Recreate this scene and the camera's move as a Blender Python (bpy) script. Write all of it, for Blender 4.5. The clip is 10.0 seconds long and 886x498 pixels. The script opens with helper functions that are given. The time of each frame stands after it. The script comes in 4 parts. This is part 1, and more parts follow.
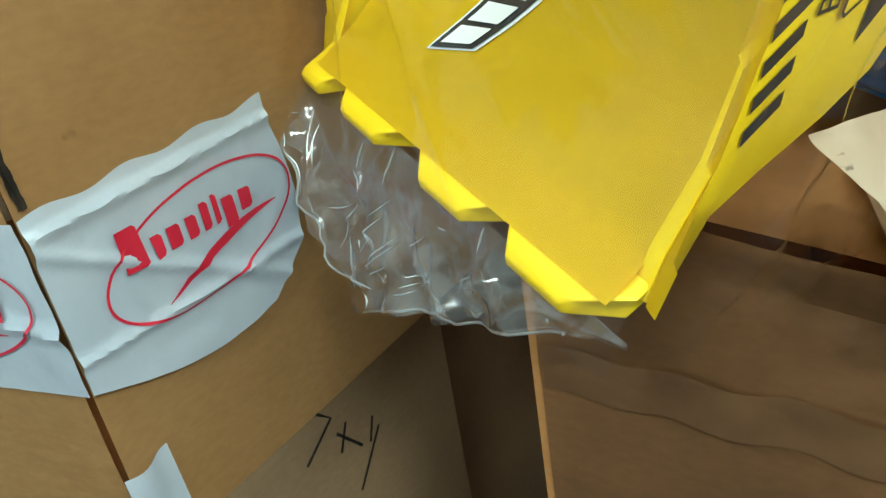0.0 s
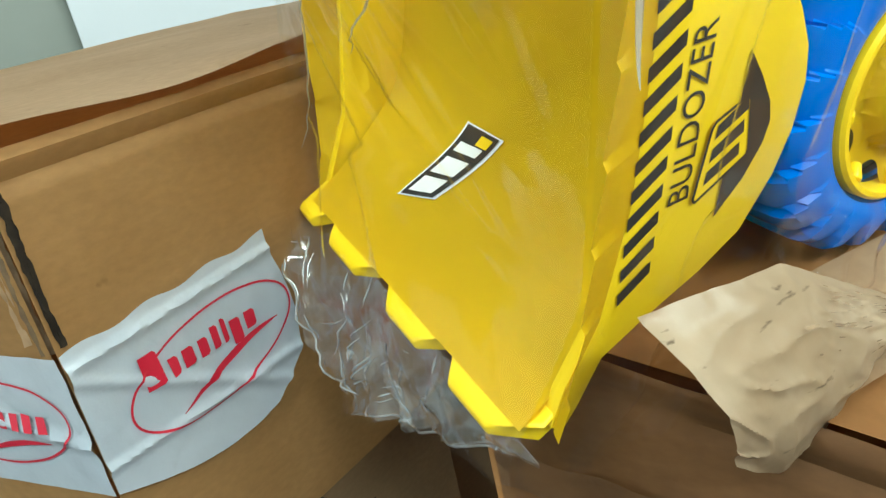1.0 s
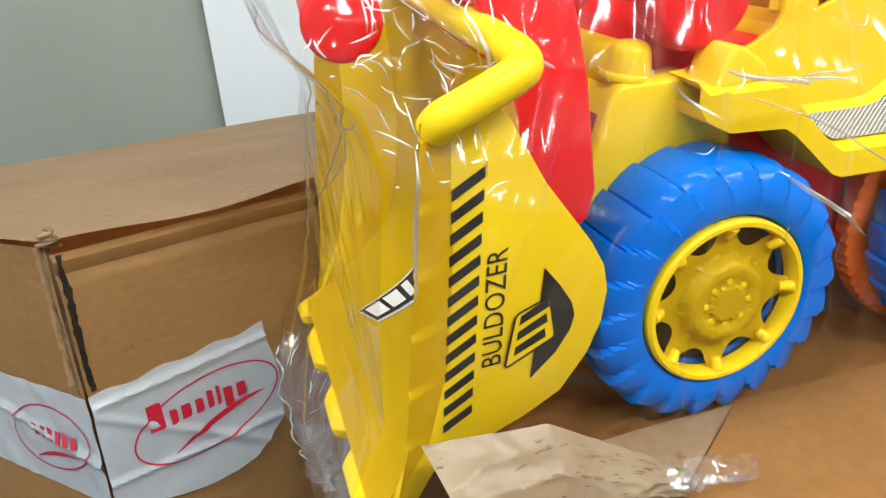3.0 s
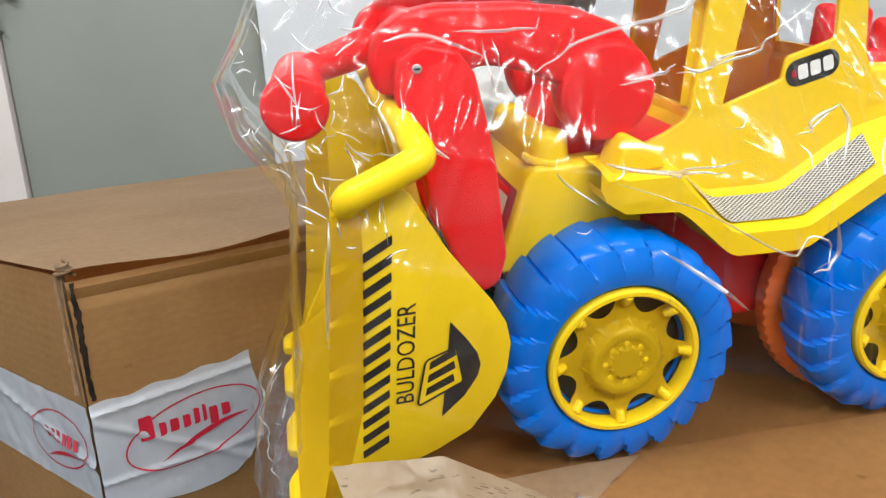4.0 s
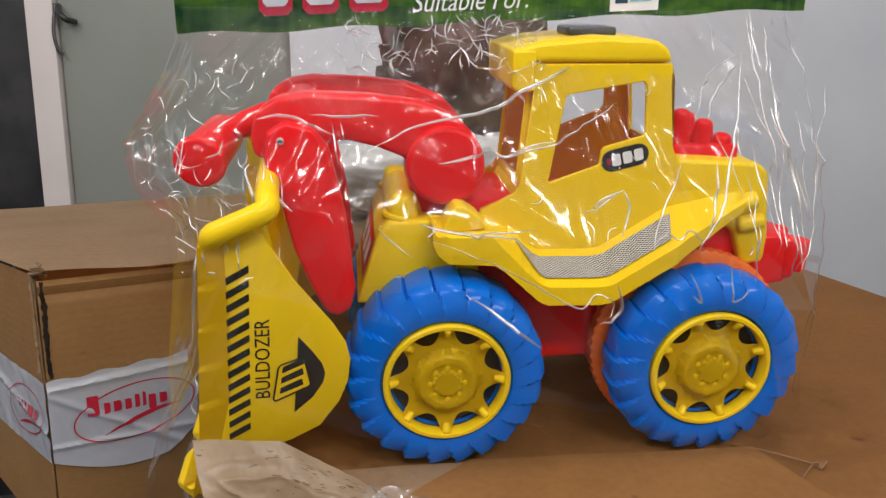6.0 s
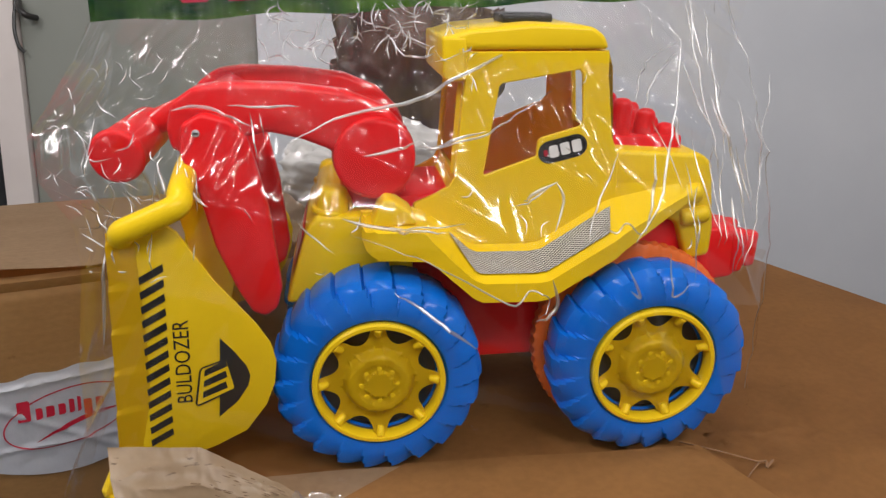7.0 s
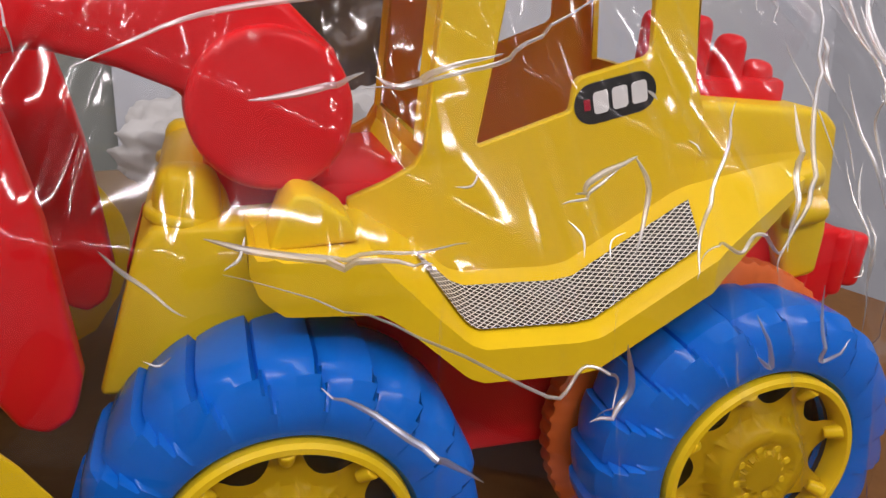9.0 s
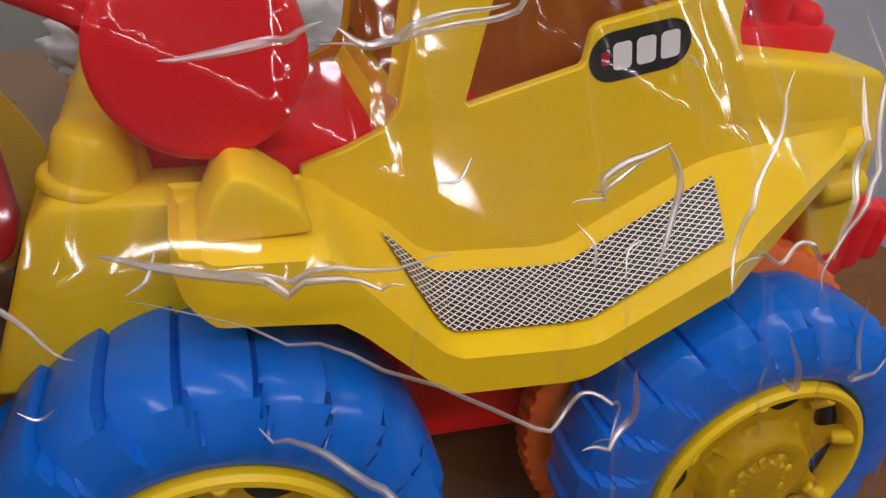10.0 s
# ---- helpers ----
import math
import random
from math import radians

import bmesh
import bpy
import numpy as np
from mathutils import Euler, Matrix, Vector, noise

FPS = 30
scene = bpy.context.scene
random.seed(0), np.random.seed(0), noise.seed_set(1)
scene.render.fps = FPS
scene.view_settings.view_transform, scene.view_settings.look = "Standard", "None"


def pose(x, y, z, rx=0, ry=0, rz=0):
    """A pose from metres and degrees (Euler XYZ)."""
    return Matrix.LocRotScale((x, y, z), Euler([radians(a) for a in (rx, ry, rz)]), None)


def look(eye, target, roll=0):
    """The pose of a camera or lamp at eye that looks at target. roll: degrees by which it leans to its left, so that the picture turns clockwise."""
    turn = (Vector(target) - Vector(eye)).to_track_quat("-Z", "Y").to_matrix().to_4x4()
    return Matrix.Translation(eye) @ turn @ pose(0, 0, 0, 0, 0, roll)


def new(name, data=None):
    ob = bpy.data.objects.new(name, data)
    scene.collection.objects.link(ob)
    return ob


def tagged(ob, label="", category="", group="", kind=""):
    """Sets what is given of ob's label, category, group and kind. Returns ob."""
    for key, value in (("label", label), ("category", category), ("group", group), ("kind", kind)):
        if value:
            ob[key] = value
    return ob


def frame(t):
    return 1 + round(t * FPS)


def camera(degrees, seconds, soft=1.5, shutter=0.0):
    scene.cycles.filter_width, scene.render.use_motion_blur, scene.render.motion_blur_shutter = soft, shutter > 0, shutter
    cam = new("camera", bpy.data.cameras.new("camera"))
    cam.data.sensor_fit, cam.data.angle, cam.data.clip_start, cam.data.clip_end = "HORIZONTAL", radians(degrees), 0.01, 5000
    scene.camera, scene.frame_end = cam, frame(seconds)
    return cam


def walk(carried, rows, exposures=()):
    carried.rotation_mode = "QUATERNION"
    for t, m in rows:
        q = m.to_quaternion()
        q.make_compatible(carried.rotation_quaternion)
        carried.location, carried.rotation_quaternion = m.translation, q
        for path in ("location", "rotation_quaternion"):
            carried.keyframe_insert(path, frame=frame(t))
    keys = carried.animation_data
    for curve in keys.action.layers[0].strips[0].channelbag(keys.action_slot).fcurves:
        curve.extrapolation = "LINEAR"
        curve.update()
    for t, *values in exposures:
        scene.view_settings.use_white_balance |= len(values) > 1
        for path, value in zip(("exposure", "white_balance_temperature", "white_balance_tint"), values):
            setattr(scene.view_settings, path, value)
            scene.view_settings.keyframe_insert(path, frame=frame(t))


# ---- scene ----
cam = camera(61.2, 10.0, soft=1.35)
ROWS = [
    (0.0, -0.2876, -0.1287, 0.0974, 63.34, 8.75, -31.21),
    (0.5, -0.2775, -0.1535, 0.1202, 65.71, 10.33, -29.81),
    (1.0, -0.2682, -0.1783, 0.1397, 67.72, 11.10, -28.30),
    (1.5, -0.2616, -0.1999, 0.1537, 69.16, 11.66, -26.24),
    (2.0, -0.2475, -0.2226, 0.1642, 70.71, 10.66, -23.94),
    (2.5, -0.2273, -0.2563, 0.1775, 72.52, 8.66, -20.83),
    (3.0, -0.2049, -0.2910, 0.1870, 74.49, 6.48, -16.77),
    (4.5, -0.1254, -0.3874, 0.2116, 78.84, 3.52, -9.68),
    (5.0, -0.0961, -0.4180, 0.2169, 79.66, 2.02, -8.11),
    (6.5, -0.0367, -0.4768, 0.2253, 80.16, 0.33, -6.58),
    (7.0, -0.0178, -0.4551, 0.2194, 79.95, 0.89, -7.71),
    (7.5, 0.0018, -0.4022, 0.2148, 79.27, 1.32, -8.63),
    (8.0, 0.0084, -0.3330, 0.2131, 79.60, 1.30, -10.45),
    (8.5, -0.0044, -0.2768, 0.2075, 79.27, 0.85, -13.97),
    (9.0, -0.0142, -0.2320, 0.1985, 78.53, 0.34, -16.66),
    (9.5, -0.0108, -0.2006, 0.1973, 74.51, -1.40, -17.64),
    (10.0, -0.0008, -0.1810, 0.2163, 69.60, -2.78, -18.17),
]
walk(cam, [(t, pose(*p)) for t, *p in ROWS], [(0.0, 0.48, 5500, -17), (1.5, 0.52, 5880, -9), (2.5, 0.38, 6080, -2), (3.0, 0.3, 6100, 3), (4.5, -0.02, 6150, 9),
                                              (5.0, -0.24, 6200, 11), (6.5, -0.52, 6400, 15), (8.5, -0.68, 6350, 19), (9.5, -0.78, 6400, 24), (10.0, -0.98, 6400, 24)])

# ---- light: long unseen lamps, some overhead and some added as fill ----
world = bpy.data.worlds.new("room_air")
world.use_nodes = True
world.node_tree.nodes["Background"].inputs[0].default_value = (0.9, 0.95, 1.0, 1)
world.node_tree.nodes["Background"].inputs[1].default_value = 0.3
scene.world = world


def unseen_lamp(x, y, z, sx, sy, power, colour=(1.0, 0.97, 0.92)):
    """A long lamp out of view, turned towards the cartons."""
    data = bpy.data.lights.new("unseen_light", "AREA")
    data.shape, data.size, data.size_y, data.energy, data.color = "RECTANGLE", sx, sy, power, colour
    lamp = new("unseen_light", data)
    lamp.matrix_world = look((x, y, z), (0.0, 0.1, 0.0))
    return lamp


# These two are fill lamps added low before the front wall.
unseen_lamp(0.95, -1.72, 1.45, 1.2, 0.07, 23)
unseen_lamp(0.15, -1.72, 1.5, 1.2, 0.07, 25)
unseen_lamp(1.3, -0.7, 2.0, 1.2, 0.07, 6)
unseen_lamp(-0.35, -0.15, 2.05, 1.2, 0.07, 14)
# Fill lamp added at the left to brighten the bucket and left carton.
unseen_lamp(-1.5, -0.9, 1.75, 1.2, 0.07, 29)

# ---- materials ----


def material(name, build):
    m = bpy.data.materials.new(name)
    m.use_nodes = True
    nt = m.node_tree
    build(nt, nt.nodes, nt.nodes["Principled BSDF"])
    return m


def ramp_noise(nt, scale, a, b, detail=6.0, lo=0.35, hi=0.65, stretch=(1, 1, 1)):
    n = nt.nodes
    tc, mp, no, cr = n.new("ShaderNodeTexCoord"), n.new("ShaderNodeMapping"), n.new("ShaderNodeTexNoise"), n.new("ShaderNodeValToRGB")
    mp.inputs["Scale"].default_value = stretch
    no.inputs["Scale"].default_value, no.inputs["Detail"].default_value = scale, detail
    cr.color_ramp.elements[0].position, cr.color_ramp.elements[1].position = lo, hi
    cr.color_ramp.elements[0].color, cr.color_ramp.elements[1].color = (*a, 1), (*b, 1)
    nt.links.new(tc.outputs["Object"], mp.inputs[0])
    nt.links.new(mp.outputs[0], no.inputs["Vector"])
    nt.links.new(no.outputs["Fac"], cr.inputs[0])
    return no, cr


def mix_colour(nt, kind, fac, a, b):
    m = nt.nodes.new("ShaderNodeMix")
    m.data_type, m.blend_type = "RGBA", kind
    m.inputs[0].default_value = fac
    nt.links.new(a, m.inputs[6])
    nt.links.new(b, m.inputs[7])
    return m.outputs[2]


def bump(nt, height, bsdf, strength, distance):
    b = nt.nodes.new("ShaderNodeBump")
    b.inputs["Strength"].default_value, b.inputs["Distance"].default_value = strength, distance
    nt.links.new(height, b.inputs["Height"])
    nt.links.new(b.outputs[0], bsdf.inputs["Normal"])


def plastic(name, colour, rough=0.32, sheen=0.02):
    def build(nt, n, p):
        dark = tuple(c * (1 - sheen * 2) for c in colour)
        no, cr = ramp_noise(nt, 7.0, dark, colour, 2.0, 0.3, 0.7)
        nt.links.new(cr.outputs[0], p.inputs["Base Color"])
        fine, fr = ramp_noise(nt, 60.0, (rough * 0.92,) * 3, (rough * 1.1,) * 3, 2.0)
        nt.links.new(fr.outputs[0], p.inputs["Roughness"])
        p.inputs["Specular IOR Level"].default_value = 0.2
        bump(nt, no.outputs["Fac"], p, 0.1, 0.004)
    return material(name, build)


def cardboard(name, light, dark, flute=270.0):
    """Kraft board: blotches, fine fibres and the faint lines of the flutes."""
    def build(nt, n, p):
        big, c1 = ramp_noise(nt, 9.0, dark, light, 6.0, 0.3, 0.65)
        fib, c2 = ramp_noise(nt, 160.0, (0.94, 0.935, 0.93), (1.04, 1.04, 1.04), 8.0, 0.35, 0.65, (1, 1, 2))
        col = mix_colour(nt, "MULTIPLY", 1.0, c1.outputs[0], c2.outputs[0])
        spot, c3 = ramp_noise(nt, 55.0, (0.55, 0.5, 0.45), (1, 1, 1), 3.0, 0.24, 0.3)
        col = mix_colour(nt, "MULTIPLY", 0.6, col, c3.outputs[0])
        nt.links.new(col, p.inputs["Base Color"])
        p.inputs["Roughness"].default_value = 0.72
        tc, wv = n.new("ShaderNodeTexCoord"), n.new("ShaderNodeTexWave")
        wv.bands_direction = "Z"
        wv.inputs["Scale"].default_value, wv.inputs["Distortion"].default_value, wv.inputs["Detail"].default_value = flute / 6.0, 1.2, 2.0
        nt.links.new(tc.outputs["Object"], wv.inputs["Vector"])
        add = n.new("ShaderNodeMath")
        add.operation = "MULTIPLY_ADD"
        add.inputs[1].default_value = 0.5
        nt.links.new(wv.outputs["Fac"], add.inputs[0])
        nt.links.new(fib.outputs["Fac"], add.inputs[2])
        bump(nt, add.outputs[0], p, 0.12, 0.001)
    return material(name, build)


def film(name, gloss=0.75, tint=(0.985, 0.985, 0.985), rough=0.05, haze=0.004, crinkle=22.0, depth=0.004):
    """Clear packing film: mostly see-through, with a gloss that rises at grazing angles and fine crinkles."""
    def build(nt, n, p):
        out = n["Material Output"]
        n.remove(p)
        tr, gl, df = n.new("ShaderNodeBsdfTransparent"), n.new("ShaderNodeBsdfGlossy"), n.new("ShaderNodeBsdfDiffuse")
        tr.inputs[0].default_value = (*tint, 1)
        gl.inputs["Roughness"].default_value = rough
        gl.inputs["Color"].default_value = (1, 1, 1, 1)
        df.inputs[0].default_value = (0.8, 0.8, 0.8, 1)
        fr, rise, weak = n.new("ShaderNodeLayerWeight"), n.new("ShaderNodeMath"), n.new("ShaderNodeMath")
        fr.inputs["Blend"].default_value = 0.5
        rise.operation, weak.operation = "POWER", "MULTIPLY_ADD"
        rise.inputs[1].default_value = 4.0
        weak.inputs[1].default_value, weak.inputs[2].default_value = 0.6 * gloss, 0.035 * gloss
        tc, no, bp = n.new("ShaderNodeTexCoord"), n.new("ShaderNodeTexNoise"), n.new("ShaderNodeBump")
        no.inputs["Scale"].default_value, no.inputs["Detail"].default_value = crinkle, 1.5
        bp.inputs["Strength"].default_value, bp.inputs["Distance"].default_value = 0.4, depth
        nt.links.new(tc.outputs["Object"], no.inputs["Vector"])
        nt.links.new(no.outputs["Fac"], bp.inputs["Height"])
        nt.links.new(bp.outputs[0], gl.inputs["Normal"])
        nt.links.new(bp.outputs[0], fr.inputs["Normal"])
        m1, m2 = n.new("ShaderNodeMixShader"), n.new("ShaderNodeMixShader")
        # Stretched noise paints soft glare bands into the film as diffuse white.
        mp, glare_band, cr = n.new("ShaderNodeMapping"), n.new("ShaderNodeTexNoise"), n.new("ShaderNodeMapRange")
        mp.inputs["Rotation"].default_value = (0, 0.55, 0)
        mp.inputs["Scale"].default_value = (3.0, 3.0, 22.0)
        glare_band.inputs["Scale"].default_value, glare_band.inputs["Detail"].default_value = 2.6, 3.0
        cr.inputs["From Min"].default_value, cr.inputs["From Max"].default_value = 0.6, 0.8
        cr.inputs["To Min"].default_value, cr.inputs["To Max"].default_value = haze, haze + 0.018
        nt.links.new(tc.outputs["Object"], mp.inputs[0])
        nt.links.new(mp.outputs[0], glare_band.inputs["Vector"])
        nt.links.new(glare_band.outputs["Fac"], cr.inputs[0])
        nt.links.new(cr.outputs[0], m1.inputs[0])
        nt.links.new(tr.outputs[0], m1.inputs[1])
        nt.links.new(df.outputs[0], m1.inputs[2])
        nt.links.new(fr.outputs["Facing"], rise.inputs[0])
        nt.links.new(rise.outputs[0], weak.inputs[0])
        nt.links.new(weak.outputs[0], m2.inputs[0])
        nt.links.new(m1.outputs[0], m2.inputs[1])
        nt.links.new(gl.outputs[0], m2.inputs[2])
        nt.links.new(m2.outputs[0], out.inputs["Surface"])
    return material(name, build)


def painted(name, a, b, rough=0.6, scale=6.0, relief=0.1):
    def build(nt, n, p):
        no, cr = ramp_noise(nt, scale, a, b, 6.0)
        nt.links.new(cr.outputs[0], p.inputs["Base Color"])
        p.inputs["Roughness"].default_value = rough
        fine, _ = ramp_noise(nt, 180.0, a, b, 4.0)
        bump(nt, fine.outputs["Fac"], p, relief, 0.001)
    return material(name, build)


YELLOW = plastic("yellow_plastic", (0.87, 0.595, 0.008), 0.32)


def thin_yellow(nt, n, p):
    """Thin moulded wall that lets some light through."""
    no, cr = ramp_noise(nt, 7.0, (0.8, 0.5, 0.01), (0.87, 0.56, 0.012), 2.0)
    nt.links.new(cr.outputs[0], p.inputs["Base Color"])
    p.inputs["Roughness"].default_value = 0.35
    tl, mx = n.new("ShaderNodeBsdfTranslucent"), n.new("ShaderNodeMixShader")
    tl.inputs[0].default_value = (0.95, 0.46, 0.08, 1)
    mx.inputs[0].default_value = 0.65
    nt.links.new(p.outputs[0], mx.inputs[1])
    nt.links.new(tl.outputs[0], mx.inputs[2])
    nt.links.new(mx.outputs[0], n["Material Output"].inputs["Surface"])


YELLOW_THIN = material("thin_yellow_plastic", thin_yellow)
RED = plastic("red_plastic", (0.8, 0.012, 0.014), 0.3)
BLUE = plastic("blue_plastic", (0.0, 0.142, 0.63), 0.21)
ORANGE = plastic("orange_plastic", (0.85, 0.17, 0.03), 0.4)
CARD = cardboard("kraft_cardboard", (0.5, 0.287, 0.108), (0.42, 0.225, 0.076))
CARD_PALE = cardboard("pale_kraft_cardboard", (0.53, 0.355, 0.205), (0.46, 0.3, 0.165))
CARD_BROWN = cardboard("brown_cardboard", (0.4, 0.185, 0.052), (0.32, 0.142, 0.04))
CARD_FLAP = cardboard("worn_brown_cardboard", (0.46, 0.225, 0.068), (0.38, 0.178, 0.05))
# Darker colour for the big carton's side, standing in for shade there.
CARD_SIDE_SHADE = cardboard("side_shade_cardboard", (0.33, 0.158, 0.055), (0.19, 0.09, 0.034))
# Brown board darkened in its colour to imitate the shade under the upper carton.
CARD_SHADED = cardboard("shaded_cardboard", (0.27, 0.175, 0.09), (0.2, 0.125, 0.062))
CARD_EDGE = painted("torn_cardboard_edge", (0.16, 0.1, 0.055), (0.3, 0.2, 0.11), 0.85, 60.0, 0.5)
FILM = film("clear_film", gloss=0.85, haze=0.0, rough=0.08)
BLACK = painted("black_print", (0.012, 0.012, 0.012), (0.03, 0.028, 0.026), 0.35, 40.0)
WHITE = painted("white_print", (0.72, 0.72, 0.71), (0.82, 0.82, 0.81), 0.4, 30.0)
TAPE = painted("white_tape", (0.64, 0.68, 0.75), (0.74, 0.77, 0.83), 0.22, 14.0, 0.2)
TAPE_RED = painted("red_print", (0.38, 0.006, 0.025), (0.46, 0.01, 0.035), 0.35, 30.0)
# Whiter than the back wall, so the unseen walls and ceiling bounce fill light.
BOUNCE_PAINT = painted("white_bounce_paint", (0.74, 0.75, 0.76), (0.8, 0.81, 0.82), 0.6, 2.0)
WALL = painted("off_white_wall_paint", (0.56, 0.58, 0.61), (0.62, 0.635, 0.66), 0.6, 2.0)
CUPBOARD = painted("grey_green_paint", (0.22, 0.235, 0.205), (0.25, 0.265, 0.235), 0.45, 2.5)
FRAME = painted("pinkish_white_paint", (0.62, 0.56, 0.53), (0.7, 0.64, 0.61), 0.5, 4.0)
DARK = painted("dark_glass", (0.015, 0.015, 0.017), (0.04, 0.04, 0.042), 0.15, 8.0)
CONCRETE = painted("dark_floor", (0.03, 0.03, 0.03), (0.06, 0.055, 0.055), 0.7, 8.0)
STEEL = painted("steel_screw", (0.4, 0.4, 0.4), (0.5, 0.5, 0.5), 0.35, 30.0)

GAP = painted("dark_gap", (0.02, 0.014, 0.01), (0.06, 0.04, 0.025), 0.9, 80.0)
WELL = painted("painted_wheel_shade", (0.02, 0.035, 0.06), (0.04, 0.06, 0.09), 0.5, 40.0)
BROWN_TAPE = painted("brown_tape", (0.2, 0.1, 0.045), (0.27, 0.14, 0.06), 0.35, 30.0, 0.3)
BUNDLE = painted("dark_brown_film", (0.02, 0.012, 0.009), (0.09, 0.052, 0.036), 0.42, 16.0, 0.4)
CLOTH = painted("white_cloth", (0.5, 0.49, 0.47), (0.58, 0.57, 0.55), 0.8, 5.0, 0.3)
NAVY = painted("navy_print", (0.01, 0.03, 0.07), (0.02, 0.07, 0.11), 0.25, 40.0)
TEAL = painted("teal_print", (0.05, 0.35, 0.4), (0.3, 0.6, 0.62), 0.3, 200.0)
SILVER = painted("grey_print", (0.4, 0.42, 0.46), (0.6, 0.62, 0.65), 0.3, 60.0)
FILM_TAUT = film("taut_film", gloss=0.85, rough=0.08, haze=0.003, crinkle=30.0)


def fold_film(nt, n, p):
    """A sharp fold of film: clear, with a steady share of gloss."""
    out = n["Material Output"]
    n.remove(p)
    tr, gl, mx = n.new("ShaderNodeBsdfTransparent"), n.new("ShaderNodeBsdfGlossy"), n.new("ShaderNodeMixShader")
    gl.inputs["Roughness"].default_value = 0.38
    mx.inputs[0].default_value = 0.42
    nt.links.new(tr.outputs[0], mx.inputs[1])
    nt.links.new(gl.outputs[0], mx.inputs[2])
    nt.links.new(mx.outputs[0], out.inputs["Surface"])


FOLD = material("film_fold", fold_film)
FILM_LOOSE = film("crumpled_film", gloss=2.6, haze=0.02, rough=0.1, crinkle=55.0, depth=0.006)


def old_tape(nt, n, p):
    no, cr = ramp_noise(nt, 26.0, (0.46, 0.33, 0.2), (0.56, 0.43, 0.29), 6.0)
    st, c2 = ramp_noise(nt, 130.0, (0.22, 0.17, 0.12), (1, 1, 1), 10.0, 0.3, 0.35, (0.5, 1.5, 1.5))
    col = mix_colour(nt, "MULTIPLY", 0.8, cr.outputs[0], c2.outputs[0])
    nt.links.new(col, p.inputs["Base Color"])
    p.inputs["Roughness"].default_value = 0.3
    bump(nt, no.outputs["Fac"], p, 0.25, 0.002)


OLD_TAPE = material("old_pale_tape", old_tape)


def lattice(nt, n, p):
    """White crossing lines on black, 2 mm apart."""
    tc, sp = n.new("ShaderNodeTexCoord"), n.new("ShaderNodeSeparateXYZ")
    nt.links.new(tc.outputs["Object"], sp.inputs[0])

    def op(kind, a, b, c=None):
        m = n.new("ShaderNodeMath")
        m.operation = kind
        for k, x in enumerate((a, b, c)):
            if x is None:
                continue
            if isinstance(x, float):
                m.inputs[k].default_value = x
            else:
                nt.links.new(x, m.inputs[k])
        return m.outputs[0]
    lines = []
    for s in (1.25, -1.25):
        d = op("MULTIPLY_ADD", op("MULTIPLY_ADD", sp.outputs["Z"], 0.6, sp.outputs["Y"]), s, sp.outputs["X"])
        f = op("FRACT", op("MULTIPLY", d, 340.0), 0.0)
        lines.append(op("LESS_THAN", f, 0.21))
    both = op("MAXIMUM", lines[0], lines[1])
    mx = n.new("ShaderNodeMix")
    mx.data_type = "RGBA"
    mx.inputs[6].default_value, mx.inputs[7].default_value = (0.004, 0.005, 0.005, 1), (0.85, 0.85, 0.82, 1)
    nt.links.new(both, mx.inputs[0])
    nt.links.new(mx.outputs[2], p.inputs["Base Color"])
    p.inputs["Roughness"].default_value = 0.3


LATTICE = material("lattice_print", lattice)


def green_card(nt, n, p):
    no, cr = ramp_noise(nt, 30.0, (0.01, 0.075, 0.02), (0.13, 0.3, 0.03), 6.0, 0.35, 0.7, (1, 1, 3))
    nt.links.new(cr.outputs[0], p.inputs["Base Color"])
    p.inputs["Roughness"].default_value = 0.12
    tc, wv = n.new("ShaderNodeTexCoord"), n.new("ShaderNodeTexWave")
    wv.inputs["Scale"].default_value, wv.inputs["Distortion"].default_value, wv.inputs["Detail"].default_value = 42.0, 3.0, 2.0
    nt.links.new(tc.outputs["Object"], wv.inputs["Vector"])
    bump(nt, wv.outputs["Fac"], p, 0.6, 0.002)


CARD_GREEN = material("glossy_green_card", green_card)

# ---- mesh helpers ----


def part(name, bm, mat, parent=None, label="", smooth=40.0, m=None):
    me = bpy.data.meshes.new(name)
    bmesh.ops.recalc_face_normals(bm, faces=bm.faces)
    for f in bm.faces:
        f.smooth = True
    for e in bm.edges:
        if len(e.link_faces) == 2 and e.calc_face_angle(0) > radians(smooth):
            e.smooth = False
    bm.to_mesh(me)
    bm.free()
    me.materials.append(mat)
    ob = new(name, me)
    if parent is not None:
        ob.parent = parent
    if m is not None:
        ob.matrix_basis = m
    if label:
        ob["label"] = label
    return ob


def thing(name, label, category, m=None, group=""):
    ob = new(name)
    ob.empty_display_size = 0.02
    if m is not None:
        ob.matrix_world = m
    return tagged(ob, label, category, group)


def soften(bm, r, seg=2, limit=25.0):
    edges = [e for e in bm.edges if len(e.link_faces) == 2 and e.calc_face_angle(0) > radians(limit)]
    if r > 0 and edges:
        bmesh.ops.bevel(bm, geom=edges, offset=r, offset_type="OFFSET", segments=seg, profile=0.5, affect="EDGES", clamp_overlap=True)
    return bm


def block(x0, x1, y0, y1, z0, z1, r=0.0, seg=2):
    bm = bmesh.new()
    bmesh.ops.create_cube(bm, size=1.0, matrix=Matrix.Translation(((x0 + x1) / 2, (y0 + y1) / 2, (z0 + z1) / 2)) @ Matrix.Diagonal((x1 - x0, y1 - y0, z1 - z0, 1)))
    return soften(bm, r, seg)


